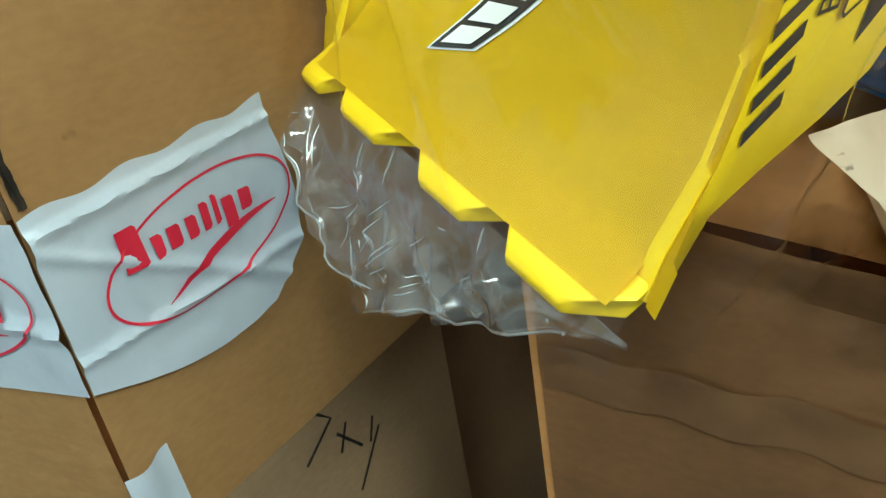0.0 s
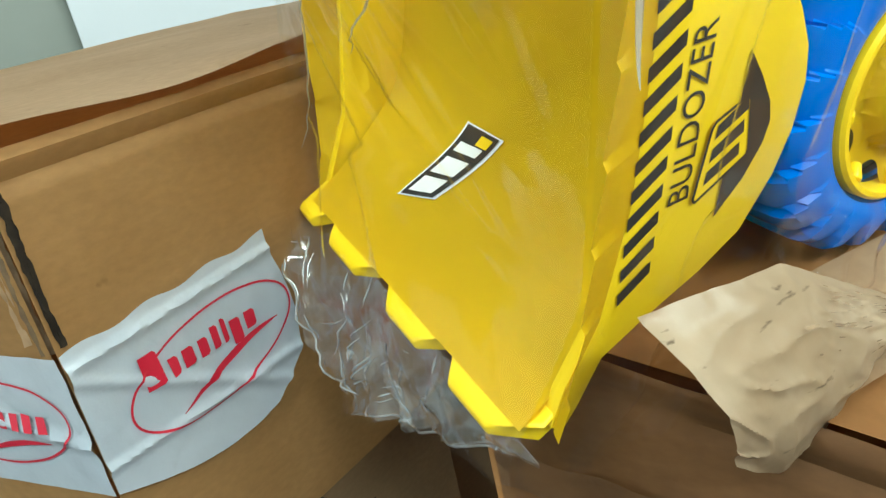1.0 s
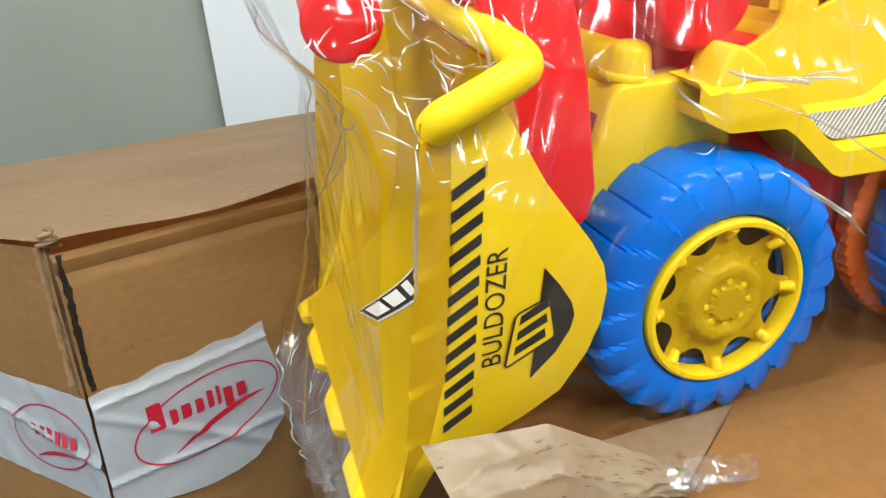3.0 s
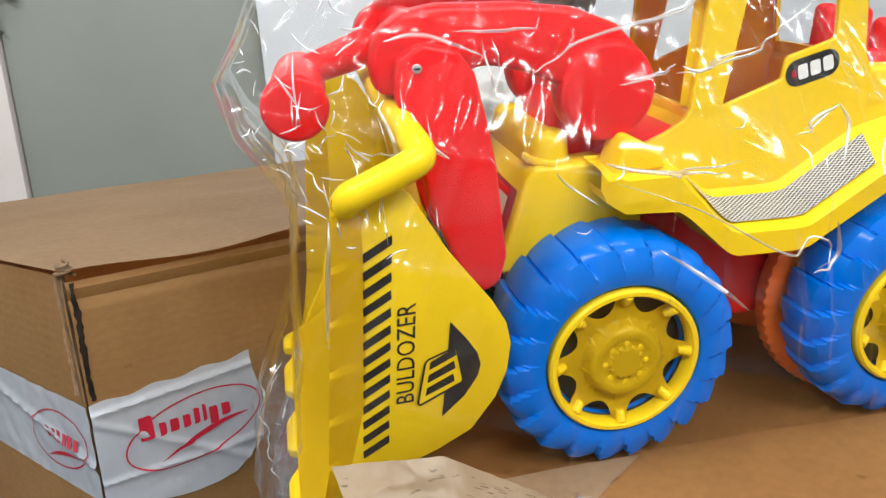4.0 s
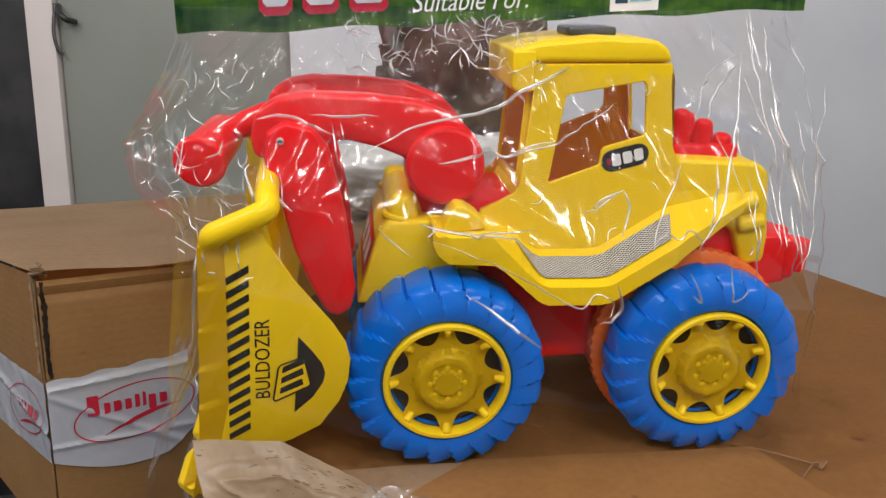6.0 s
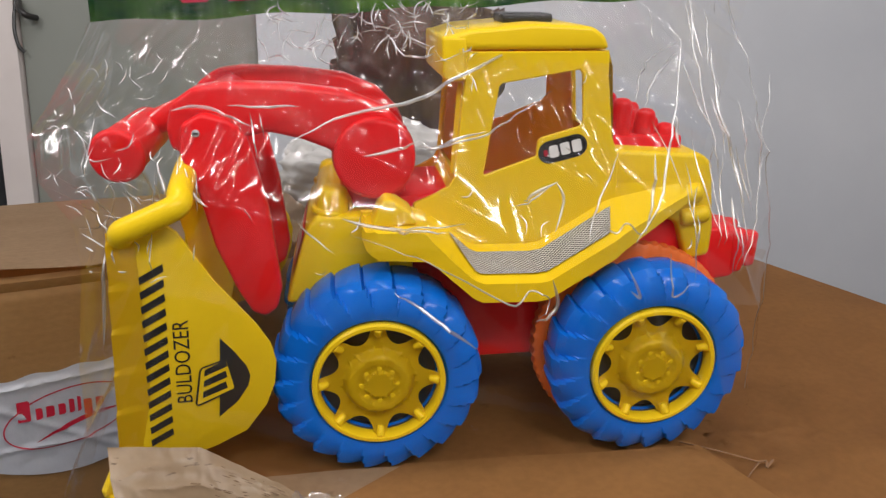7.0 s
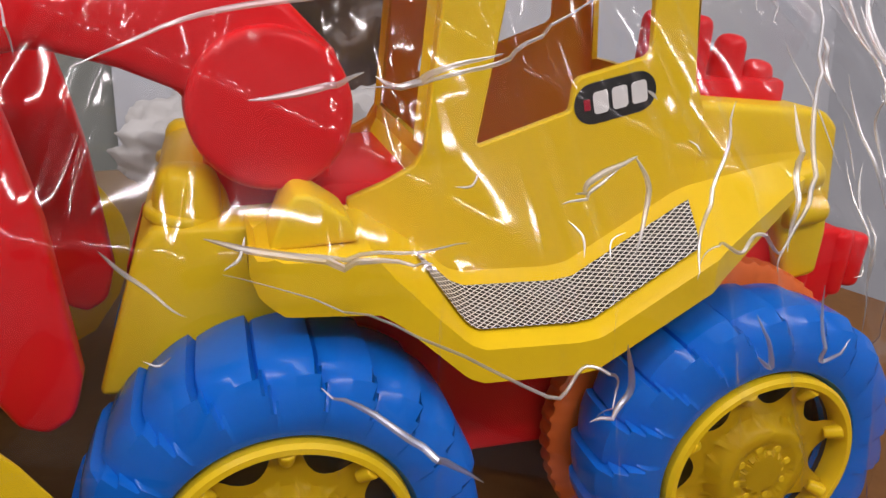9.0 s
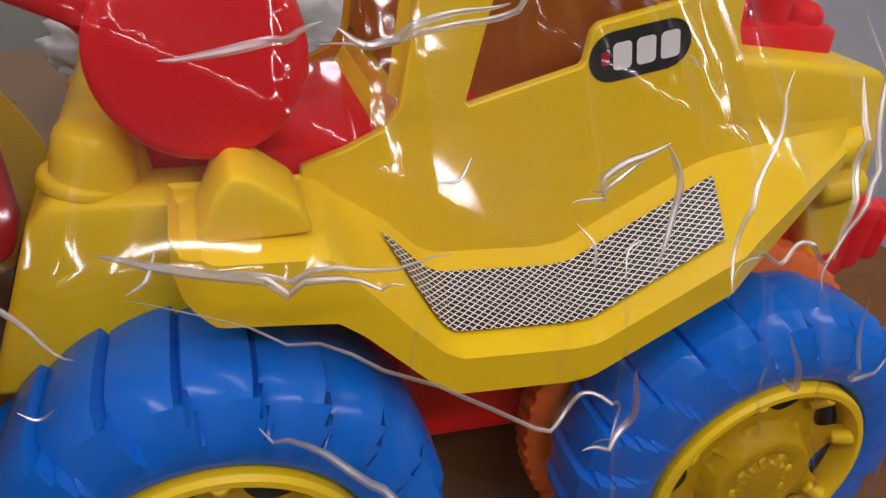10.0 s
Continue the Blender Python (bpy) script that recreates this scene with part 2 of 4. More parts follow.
def slab(outline, y0, y1, r=0.0, seg=2, y0s=None):
    """A plate with an outline in x and z, from depth y0 to y1; y0s gives single near depths for the outline's points."""
    bm = bmesh.new()
    near = [bm.verts.new((x, y0 if y0s is None else y0s[i], z)) for i, (x, z) in enumerate(outline)]
    far = [bm.verts.new((x, y1, z)) for x, z in outline]
    bm.faces.new(near)
    bm.faces.new(far[::-1])
    for i in range(len(outline)):
        j = (i + 1) % len(outline)
        bm.faces.new((near[i], far[i], far[j], near[j]))
    bmesh.ops.recalc_face_normals(bm, faces=bm.faces)
    return soften(bm, r, seg)


def tube(a, b, r0, r1=None, n=20, r=0.0):
    """A round bar from a to b."""
    a, b = Vector(a), Vector(b)
    bm = bmesh.new()
    bmesh.ops.create_cone(bm, cap_ends=True, segments=n, radius1=r0, radius2=r0 if r1 is None else r1, depth=(b - a).length)
    bmesh.ops.transform(bm, verts=bm.verts, matrix=Matrix.Translation((a + b) / 2) @ (b - a).to_track_quat("Z", "Y").to_matrix().to_4x4())
    return soften(bm, r, 3, 50)


def merge(*many):
    bm = many[0]
    for other in many[1:]:
        me = bpy.data.meshes.new("piece")
        other.to_mesh(me)
        other.free()
        bm.from_mesh(me)
        bpy.data.meshes.remove(me)
    return bm


def lathe(profile, n=64):
    """Turns points (radius, y) about the y axis."""
    bm = bmesh.new()
    rings = []
    for k in range(n):
        a = 2 * math.pi * k / n
        rings.append([bm.verts.new((r * math.cos(a), y, r * math.sin(a))) for r, y in profile])
    for k in range(n):
        p, q = rings[k], rings[(k + 1) % n]
        for i in range(len(profile) - 1):
            bm.faces.new((p[i], p[i + 1], q[i + 1], q[i]))
    bmesh.ops.remove_doubles(bm, verts=bm.verts, dist=1e-6)
    return bm


def sheet(nx, ny, at, thick=0.0):
    """A sheet of nx by ny cells; at(u, v) gives the place of a corner."""
    bm = bmesh.new()
    g = [[bm.verts.new(at(i / nx, j / ny)) for j in range(ny + 1)] for i in range(nx + 1)]
    for i in range(nx):
        for j in range(ny):
            bm.faces.new((g[i][j], g[i + 1][j], g[i + 1][j + 1], g[i][j + 1]))
    if thick:
        bmesh.ops.solidify(bm, geom=bm.faces[:], thickness=thick)
    return bm


def smooth_line(points, n, closed=False):
    """Points along a smooth line through the given ones."""
    pts = [Vector(p) for p in points]
    out, m = [], len(pts)
    for i in range(m if closed else m - 1):
        p0, p1, p2, p3 = (pts[(i + k) % m] if closed else pts[min(max(i + k, 0), m - 1)] for k in (-1, 0, 1, 2))
        for k in range(n):
            t = k / n
            out.append(0.5 * (2 * p1 + (p2 - p0) * t + (2 * p0 - 5 * p1 + 4 * p2 - p3) * t * t + (3 * p1 - p0 - 3 * p2 + p3) * t ** 3))
    if not closed:
        out.append(pts[-1])
    return out


def along(points, u):
    """The place at u from 0 to 1 along a smooth line through points (x, z)."""
    n = len(points) - 1
    i = min(int(u * n), n - 1)
    t = u * n - i
    p0, p1, p2, p3 = (points[min(max(i + k, 0), n)] for k in (-1, 0, 1, 2))
    return tuple(0.5 * (2 * b + (c - a) * t + (2 * a - 5 * b + 4 * c - d) * t * t + (3 * b - a - 3 * c + d) * t ** 3) for a, b, c, d in zip(p0, p1, p2, p3))


def pick(table, x):
    for (x0, a), (x1, b) in zip(table, table[1:]):
        if x <= x1:
            return a + (b - a) * max(0.0, (x - x0) / (x1 - x0))
    return table[-1][1]


def rod(points, r, n=10, taper=False):
    """A round bar along a line of points, thinning out at its ends if tapered."""
    pts = [Vector(p) for p in points]
    bm = bmesh.new()
    rings, side = [], None
    for i, p in enumerate(pts):
        d = (pts[min(i + 1, len(pts) - 1)] - pts[max(i - 1, 0)]).normalized()
        if side is None:
            side = d.orthogonal().normalized()
        side = (side - d * side.dot(d)).normalized()
        up = d.cross(side)
        rings.append([bm.verts.new(p + (side * math.cos(a) + up * math.sin(a)) * (r * (0.12 + 0.88 * math.sin(math.pi * i / (len(pts) - 1))) if taper else r)) for a in [2 * math.pi * k / n for k in range(n)]])
    for a, b in zip(rings, rings[1:]):
        for k in range(n):
            bm.faces.new((a[k], a[(k + 1) % n], b[(k + 1) % n], b[k]))
    bm.faces.new(rings[0])
    bm.faces.new(rings[-1][::-1])
    return bm


# ---- the place: walls, floor, ceiling ----


def wall(name, bm, mat, label):
    return tagged(part(name, bm, mat, None, label), category="wall", kind="structure")


wall("floor", block(-2.2, 2.2, -1.8, 1.7, -0.75, -0.7), CONCRETE, "dark shop floor under the cartons")["category"] = "floor"
wall("ceiling", block(-2.2, 2.2, -1.8, 1.7, 2.1, 2.2), BOUNCE_PAINT, "unseen plain ceiling, painted white to bounce light")["category"] = "ceiling"
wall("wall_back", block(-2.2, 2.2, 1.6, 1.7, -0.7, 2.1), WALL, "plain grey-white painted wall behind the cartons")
wall("wall_left", block(-2.3, -2.2, -1.8, 1.6, -0.7, 2.1), BOUNCE_PAINT, "unseen plain side wall, whitened to bounce light")
wall("wall_right", block(2.2, 2.3, -1.8, 1.6, -0.7, 2.1), BOUNCE_PAINT, "unseen plain side wall, whitened to bounce light")
wall("wall_front", block(-2.2, 2.2, -1.9, -1.8, -0.7, 2.1), BOUNCE_PAINT, "unseen plain wall facing the cartons, whitened to bounce light")

# cupboard and the pale board behind
cup = thing("cupboard", "grey-green painted cupboard with a pale frame and dark glass", "cupboard", pose(0, 1.4, -0.7))
part("door", block(-0.722, -0.1, 0, 0.18, 0, 2.3, 0.004), CUPBOARD, cup)
part("frame", block(-0.786, -0.725, -0.02, 0.18, 0, 2.3, 0.004), FRAME, cup, "pinkish white upright frame")
part("glass", block(-1.6, -0.79, 0, 0.18, 0, 2.3, 0.004), DARK, cup, "dark glass pane")
BAR = smooth_line([(-0.716, -0.008, 1.185), (-0.708, -0.03, 1.168), (-0.694, -0.036, 1.153), (-0.682, -0.01, 1.15)], 6)
part("handle", rod(BAR, 0.007, 10), BLACK, cup, "black bent handle")
part("cord", rod(smooth_line([(-0.722, -0.012, 1.19), (-0.727, -0.02, 1.13), (-0.722, -0.02, 1.09), (-0.712, -0.016, 1.075)], 6), 0.004, 8), BLACK, cup, "thin black cord loop")
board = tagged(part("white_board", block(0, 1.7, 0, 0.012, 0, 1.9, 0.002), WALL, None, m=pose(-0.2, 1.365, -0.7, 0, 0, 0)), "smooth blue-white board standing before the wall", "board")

# dark bundle seen behind the toy
def heap_point(size, seed, rough, fine):
    """A lumpy heap of soft stuff that lies flat on its underside."""
    def at(u, v):
        a, b = 2 * math.pi * u, math.pi * v
        p = Vector((math.sin(b) * math.cos(a), math.sin(b) * math.sin(a), math.cos(b)))
        q = p + Vector((seed, seed * 0.7, 0))
        k = 1 + rough * noise.fractal(q * 2.3, 1.0, 2.0, 5) + fine * (0.5 - abs(noise.noise(q * 5))) - 0.5 * fine * abs(noise.noise(q * 11))
        return (p.x * size[0] * k, p.y * size[1] * k, max(0.0, (p.z * 0.55 + 0.45) * size[2] * k))
    return at


tagged(part("dark_sack", sheet(72, 48, heap_point((0.095, 0.075, 0.22), 0.0, 0.22, 0.1)), BUNDLE, None, smooth=70, m=pose(0.078, 0.455, 0.186)), "crumpled dark brown plastic sack lying on white cloth", "sack")
tagged(part("white_cloth", sheet(110, 70, heap_point((0.135, 0.11, 0.105), 4.0, 0.14, 0.1)), CLOTH, None, smooth=180, m=pose(0.045, 0.42, 0.112, 0, 0, 24)), "heap of creased white cloth lying on a carton", "cloth")

# ---- the two stacked cartons ----
TURN = 26.1
prest = thing("carton", "closed brown cardboard carton sealed with white printed tape", "cardboard box", pose(-0.3035, 0.1334, -0.13, 0, 0, TURN))


def face_point(u, v):
    """The carton's front face: it bows a little, with a pressed crease under the lid."""
    x, z = 0.56 * u, 0.232 * v
    dent = 0.0035 * math.exp(-((z - 0.221) / 0.003) ** 2)
    bow = -0.0025 * math.sin(math.pi * u) * math.sin(math.pi * v) + 0.0012 * noise.noise(Vector((x * 14, z * 14, 3)))
    return (x, bow + dent + (0.004 if v > 0.985 else 0), z)


part("front", sheet(60, 60, face_point, -0.004), CARD, prest)


SKEW = 0.2  # the squashed carton is no longer square


def side_point(u, v):
    y, z = 0.004 + 0.52 * u, 0.236 * v
    return (-SKEW * y - 0.006 * math.sin(math.pi * u) * v + 0.0012 * noise.noise(Vector((7, y * 12, z * 12))), y, z)


part("side", sheet(40, 30, side_point, 0.004), CARD, prest)
part("body", block(0.006, 0.554, 0.008, 0.52, 0.0, 0.228, 0.0), CARD, prest)


def lid_top(u, v):
    y = -0.002 + 0.535 * v
    x = (-0.002 - SKEW * y - 0.006 * math.sin(math.pi * v)) * (1 - u) + 0.562 * u
    wave = 0.0022 * math.sin(x * 38 + 1.2) * math.exp(-y / 0.05) + 0.003 * noise.noise(Vector((x * 6, y * 6, 1)))
    return (x, y, 0.2385 + wave + 0.006 * v * (1 - v))


part("lid", sheet(60, 40, lid_top, -0.0035), CARD_PALE, prest, "paler top flap with a wavy edge")


def ragged(x0, y0, z0, z1, amp, seed, width, ny=0.0):
    """A torn strip of board along an upright edge."""
    def at(u, v):
        z = z1 + (z0 - z1) * u
        o = amp * (noise.noise(Vector((seed, z * 55, v * 2))) + 0.7 * noise.noise(Vector((seed + 3, z * 210, v * 5))))
        return (x0 + (v - 0.5) * width + o, y0 + ny * (v - 0.5) * width + 0.6 * o, z)
    return sheet(48, 3, at, 0.0014)


part("torn_edge", ragged(-0.001, 0.006, 0.15, 0.238, 0.0014, 2.0, 0.004, -1.0), CARD_EDGE, prest, "frayed torn corner edge")
part("torn_edge", ragged(-0.003, 0.012, 0.155, 0.236, 0.0014, 5.0, 0.003, -1.0), CARD_PALE, prest, "frayed torn corner edge")
part("torn_gap", ragged(0.003, -0.0015, 0.153, 0.232, 0.0022, 9.0, 0.0034), GAP, prest, "dark split along the corner")
part("torn_curl", rod([(0.001 + 0.006 * math.cos(a * 1.7) * (1 - a / 14), 0.004 + 0.005 * math.sin(a * 1.7), 0.236 + 0.0012 * a) for a in [k * 0.35 for k in range(24)]], 0.0012, 6), CARD_EDGE, prest, "curled paper fibre at the corner")


def tape_y(u, z):
    """How far the tape stands off the face at u along it and height z."""
    fold = 0.0018 * math.exp(-((z - 0.147 - 0.05 * (u - 0.07)) / 0.0022) ** 2) + 0.0018 * math.exp(-((z - 0.094 + 0.03 * (u - 0.05)) / 0.002) ** 2)
    fold += 0.0022 * math.exp(-(((u - 0.012) * 0.6 + (z - 0.132)) / 0.003) ** 2) + 0.001 * abs(noise.noise(Vector((u * 60, z * 60, 2))))
    return -0.0036 - fold


def tape_front(u, v):
    x = 0.1115 * u + (0.004 * math.sin(v * 4.2) if u > 0.99 else 0)
    low = 0.077 + 0.006 * (1 - u) - 0.012 * math.sin(math.pi * u) + (0.012 * max(0, u - 0.8) / 0.2)
    top = 0.151 + 0.007 * u + 0.0012 * math.sin(u * 21)
    z = low + (top - low) * v
    return (x - 0.001, tape_y(x, z), z)


tape = tagged(part("packing_tape", sheet(70, 44, tape_front, 0.0006), TAPE, None, m=prest.matrix_world.copy()), "wrinkled white packing tape with red oval print on the carton", "tape")


def tape_side(u, v):
    y = 0.24 * u
    z = 0.083 - 0.004 * u + (0.068 + 0.004 * u) * v
    return (-SKEW * y - 0.004 * u - 0.0022 - 0.0012 * abs(noise.noise(Vector((9, y * 50, z * 50)))) - 0.002 * math.exp(-((z - 0.108 - 0.04 * u) / 0.0025) ** 2), y - 0.0035, z)


part("tape_fold", sheet(60, 24, tape_side, 0.0006), TAPE, tape, "tape folded round the carton's corner")


def print_on(name, outline, parent, where, lift=0.0009, mat=TAPE_RED):
    """A flat print: an outline (s, t) laid by where(s, t, lift)."""
    bm = bmesh.new()
    vs = [bm.verts.new(where(s, t, lift)) for s, t in outline]
    es = [bm.edges.new((vs[i], vs[(i + 1) % len(vs)])) for i in range(len(vs))]
    bmesh.ops.triangle_fill(bm, use_beauty=True, edges=es)
    return part(name, bm, mat, parent)


def print_band(name, line, width, parent, where, lift=0.0009, mat=TAPE_RED, taper=False):
    """A printed line of that width along points (s, t)."""
    bm = bmesh.new()
    pts = [Vector(p) for p in line]
    prev = None
    for i, p in enumerate(pts):
        d = (pts[min(i + 1, len(pts) - 1)] - pts[max(i - 1, 0)]).normalized()
        w = width / 2 * (math.sin(math.pi * (i + 0.4) / len(pts)) if taper else 1)
        side = Vector((-d.y, d.x)) * w
        row = [bm.verts.new(where(*(p + side), lift)), bm.verts.new(where(*(p - side), lift))]
        if prev:
            bm.faces.new((prev[0], prev[1], row[1], row[0]))
        prev = row
    return part(name, bm, mat, parent)


def on_front(s, t, lift):
    return (s, tape_y(s, t) - lift, t)


def on_side(s, t, lift):
    p = tape_side(s / 0.24, min(1, max(0, (t - 0.083) / 0.068)))
    return (p[0] - lift, s - 0.0035, t)


def oval(cx, cz, a, b, tilt, n=72, k0=0, k1=1.0):
    c, s = math.cos(radians(tilt)), math.sin(radians(tilt))
    out = []
    for k in range(n + 1):
        q = 2 * math.pi * (k0 + (k1 - k0) * k / n)
        x, z = a * math.cos(q), b * math.sin(q)
        out.append((cx + c * x - s * z, cz + s * x + c * z))
    return out


def red_mark(where, cx, cz, a, flip=1):
    print_band("printed_oval", oval(cx, cz, a, 0.0225, 9 * flip), 0.0011, tape, where)
    widths, x = [0.0115, 0.0062, 0.0078, 0.0066, 0.005, 0.0034, 0.0078, 0.0078], -0.0375
    for i, w in enumerate(widths):
        tall = (0.0165, 0.0088, 0.009, 0.009, 0.0115, 0.0125, 0.0125, 0.009)[i]
        drop = 0.0035 if i == 6 else 0.0
        x0, x1, z0, z1 = cx + flip * x, cx + flip * (x + w * 0.78), cz + 0.0015 - drop, cz + 0.0015 + tall - drop
        cut = 0.0012 * flip
        print_on("printed_bar", [(x0, z0), (x1 - cut, z0), (x1, z0 + 0.0012), (x1, z1 - 0.0012), (x1 - cut, z1), (x0, z1)], tape, where)
        x += w + 0.0012
    print_band("printed_swoosh", [(cx + flip * (-0.026 + 0.064 * q), cz - 0.0175 + 0.0168 * math.sin(math.pi / 2 * q)) for q in [k / 16 for k in range(17)]], 0.0038, tape, where, taper=True)


red_mark(on_front, 0.064, 0.1155, 0.0485)
print_band("printed_oval", oval(0.052, 0.116, 0.044, 0.021, -8), 0.0011, tape, on_side)
print_band("printed_swoosh", [(0.024 + 0.05 * q, 0.108 - 0.01 * q * q) for q in [k / 12 for k in range(13)]], 0.003, tape, on_side, taper=True)
for i in range(6):
    print_on("printed_bar", [(0.022 + 0.0085 * i, 0.114), (0.027 + 0.0085 * i, 0.114), (0.027 + 0.0085 * i, 0.122 + 0.001 * (i % 2)), (0.022 + 0.0085 * i, 0.122)], tape, on_side)

low = thing("carton", "brown carton in painted shade, black pen scribble, under another carton", "cardboard box", pose(-0.312, 0.1505, -0.7, 0, 0, TURN))
part("body", block(0, 0.23, 0, 0.42, 0, 0.566, 0.003), CARD_SHADED, low)
part("flap", block(-0.002, 0.232, -0.004, 0.03, 0.566, 0.569, 0.001), CARD_PALE, low, "thin pale flap edge")


# Filler carton, added to close and darken the gap; its board carries painted shade.
deep = thing("carton", "added filler carton in painted shade, closing the gap under the others", "cardboard box", pose(-0.312, 0.1505, -0.7, 0, 0, TURN) @ pose(0.236, 0.05, 0))
part("body", block(0, 0.75, 0, 0.3, 0, 0.56, 0.003), CARD_SHADED, deep)
part("flap", block(0.001, 0.749, 0.001, 0.299, 0.56, 0.564, 0.001), CARD, deep)


def on_low(s, t, lift):
    return (s, -lift, t)


for stroke in ([(0.1085, 0.553), (0.118, 0.543), (0.094, 0.5285)], [(0.119, 0.531), (0.1355, 0.509)], [(0.1275, 0.533), (0.119, 0.517)], [(0.1485, 0.521), (0.1425, 0.506)], [(0.152, 0.5115), (0.1263, 0.4818)]):
    print_band("pen_stroke", stroke, 0.0019, low, on_low, 0.0006, BLACK)
scrap = tagged(part("tape_scrap", sheet(10, 8, lambda u, v: (-0.004 + 0.022 * u, -0.004 - 0.003 * math.sin(u * 5) * v, 0.0 + 0.045 * v), 0.0005), TAPE, None, m=prest.matrix_world.copy()), "small scrap of pale tape on the carton's lower corner", "tape")

# ---- the big carton that carries the toy ----
big = thing("carton", "large worn brown cardboard carton whose sagging lid carries the toy", "cardboard box", pose(-0.155, 0.068, 0, 0, 0, TURN))
SLOPE = math.tan(radians(10))


def big_height(x, y):
    """The lid's height at a place of the carton's own plan."""
    wx = Matrix.Rotation(radians(TURN), 3, "Z") @ Vector((x, y, 0)) + Vector((-0.155, 0.068, 0))
    z = -0.0085 + SLOPE * wx.y
    z -= 0.6 * max(0.0, x - 0.57) ** 2
    z -= 0.5 * max(0.0, -y - 0.3) ** 2
    fold = math.exp(-((wx.y + 0.045 - 0.3 * (wx.x - 0.23)) / 0.012) ** 2) * max(0.0, min(1.0, (wx.x - 0.2) / 0.04))
    z += 0.004 * fold
    return z + 0.0015 * noise.noise(Vector((x * 9, y * 9, 4)))


part("lid", sheet(70, 50, lambda u, v: (0.68 * u, -0.52 * v, big_height(0.68 * u, -0.52 * v)), -0.004), CARD_BROWN, big)


def big_side(u, v):
    y = -0.52 * u
    top = big_height(0, y) - 0.003
    band = 0.003 * math.exp(-((v - 0.09 - 0.02 * u) / 0.012) ** 2)
    crush = 0.004 * noise.noise(Vector((2, y * 18, v * 14))) * math.exp(-v * 4)
    return (-0.001 + crush + band, y, top + (-0.7 - top) * v ** 1.6)


part("side", sheet(60, 60, big_side, 0.004), CARD_SIDE_SHADE, big, "crushed side with shade painted into its board")
part("front", block(0.0, 0.68, -0.524, -0.52, -0.7, -0.09), CARD_BROWN, big)
part("back", block(0.0, 0.68, 0.0, 0.004, -0.7, -0.03), CARD_BROWN, big)
part("side", block(0.68, 0.684, -0.52, 0.0, -0.7, -0.09), CARD_BROWN, big)


def tape_strip(u, v):
    y = -0.003 - 0.19 * u
    z = -0.062 - 0.02 * v - 0.004 * u + 0.0015 * math.sin(u * 30)
    return (-0.004 - 0.0015 * noise.noise(Vector((5, y * 40, z * 60))), y, z)


part("tape_band", sheet(50, 8, tape_strip, 0.0006), BROWN_TAPE, big, "dark brown packing tape along the side")


def flap_near(u, v):
    """The near flap: its far edge runs under the wheels, its short edge is cut square."""
    a, b, c, d = Vector((0.016, 0.001)), Vector((0.215, -0.004)), Vector((-0.052, -0.051)), Vector((0.3, -0.2))
    p = a.lerp(b, u).lerp(c.lerp(d, u), v)
    z = -0.0028 + SLOPE * p.y + 0.002 * noise.noise(Vector((p.x * 11, p.y * 11, 8))) - 0.0006 * abs(noise.noise(Vector((p.x * 160, 2, 1)))) * (v > 0.98)
    return (p.x, p.y, z)


def flap_under(u, v):
    """A paler flap that ends at the slit, lower than its neighbour."""
    a, b, c, d = Vector((-0.075, 0.0)), Vector((0.0145, 0.001)), Vector((-0.125, -0.05)), Vector((-0.0535, -0.05))
    p = a.lerp(b, u).lerp(c.lerp(d, u), v)
    return (p.x, p.y, -0.0045 + SLOPE * p.y + 0.0012 * noise.noise(Vector((p.x * 15, p.y * 15, 2))))


for ob in (part("flap", sheet(50, 40, flap_near, -0.0045), CARD_FLAP, big, "near flap lying over the lid"), part("flap", sheet(30, 20, flap_under, -0.003), CARD_PALE, big, "paler flap beside the slit")):
    ob.matrix_parent_inverse = big.matrix_world.inverted()


def crease(points, r):
    ob = part("crease", rod(smooth_line(points, 8), r * 0.6, 6), BROWN_TAPE, big, "worn crease in the board")
    ob.matrix_parent_inverse = big.matrix_world.inverted()


def on_lid(x, y, up=0.0):
    return (x, y, -0.0045 + SLOPE * y + up)


crease([on_lid(0.205, 0.004), on_lid(0.225, -0.008), on_lid(0.248, -0.024)], 0.0009)
crease([on_lid(0.248, -0.024), on_lid(0.251, -0.027, 0.002), on_lid(0.249, -0.031, 0.001), on_lid(0.256, -0.026, 0.002)], 0.0016)
crease([on_lid(0.248, -0.024), on_lid(0.225, -0.045), on_lid(0.2, -0.075)], 0.0008)

# the stiff scrap of pale tape that stands up at the carton's edge
def scrap_point(u, v):
    top = Vector((-0.155 + 0.115 * u, -0.036 - 0.004 * math.sin(3 * u), 0.039 - 0.006 * u - 0.036 * max(0.0, u - 0.45) / 0.55))
    low = Vector((-0.137 + 0.085 * u, -0.05 + 0.02 * u, -0.012 - 0.022 * math.sin(math.pi * min(1, u * 1.2))))
    p = top.lerp(low, v)
    p.y -= 0.014 * math.sin(math.pi * v) + 0.0007 * noise.fractal(Vector((u * 6, v * 5, 1)), 1.0, 2.0, 4) + 0.0016 * (1 - abs(noise.noise(Vector((u * 3 + v * 2, v * 4 - u * 2, 3))))) ** 6 + 0.005 * max(0.0, u - 0.55) * (1 - abs(noise.noise(Vector((u * 9, v * 7, 6))))) ** 3
    p.z += 0.0006 * noise.fractal(Vector((u * 8, v * 4, 7)), 1.0, 2.0, 4)
    return p


stiff = tagged(part("stiff_tape_flap", sheet(90, 60, scrap_point, 0.0008), OLD_TAPE, None), "stiff pale brown tape flap with torn dark paper scraps", "tape")


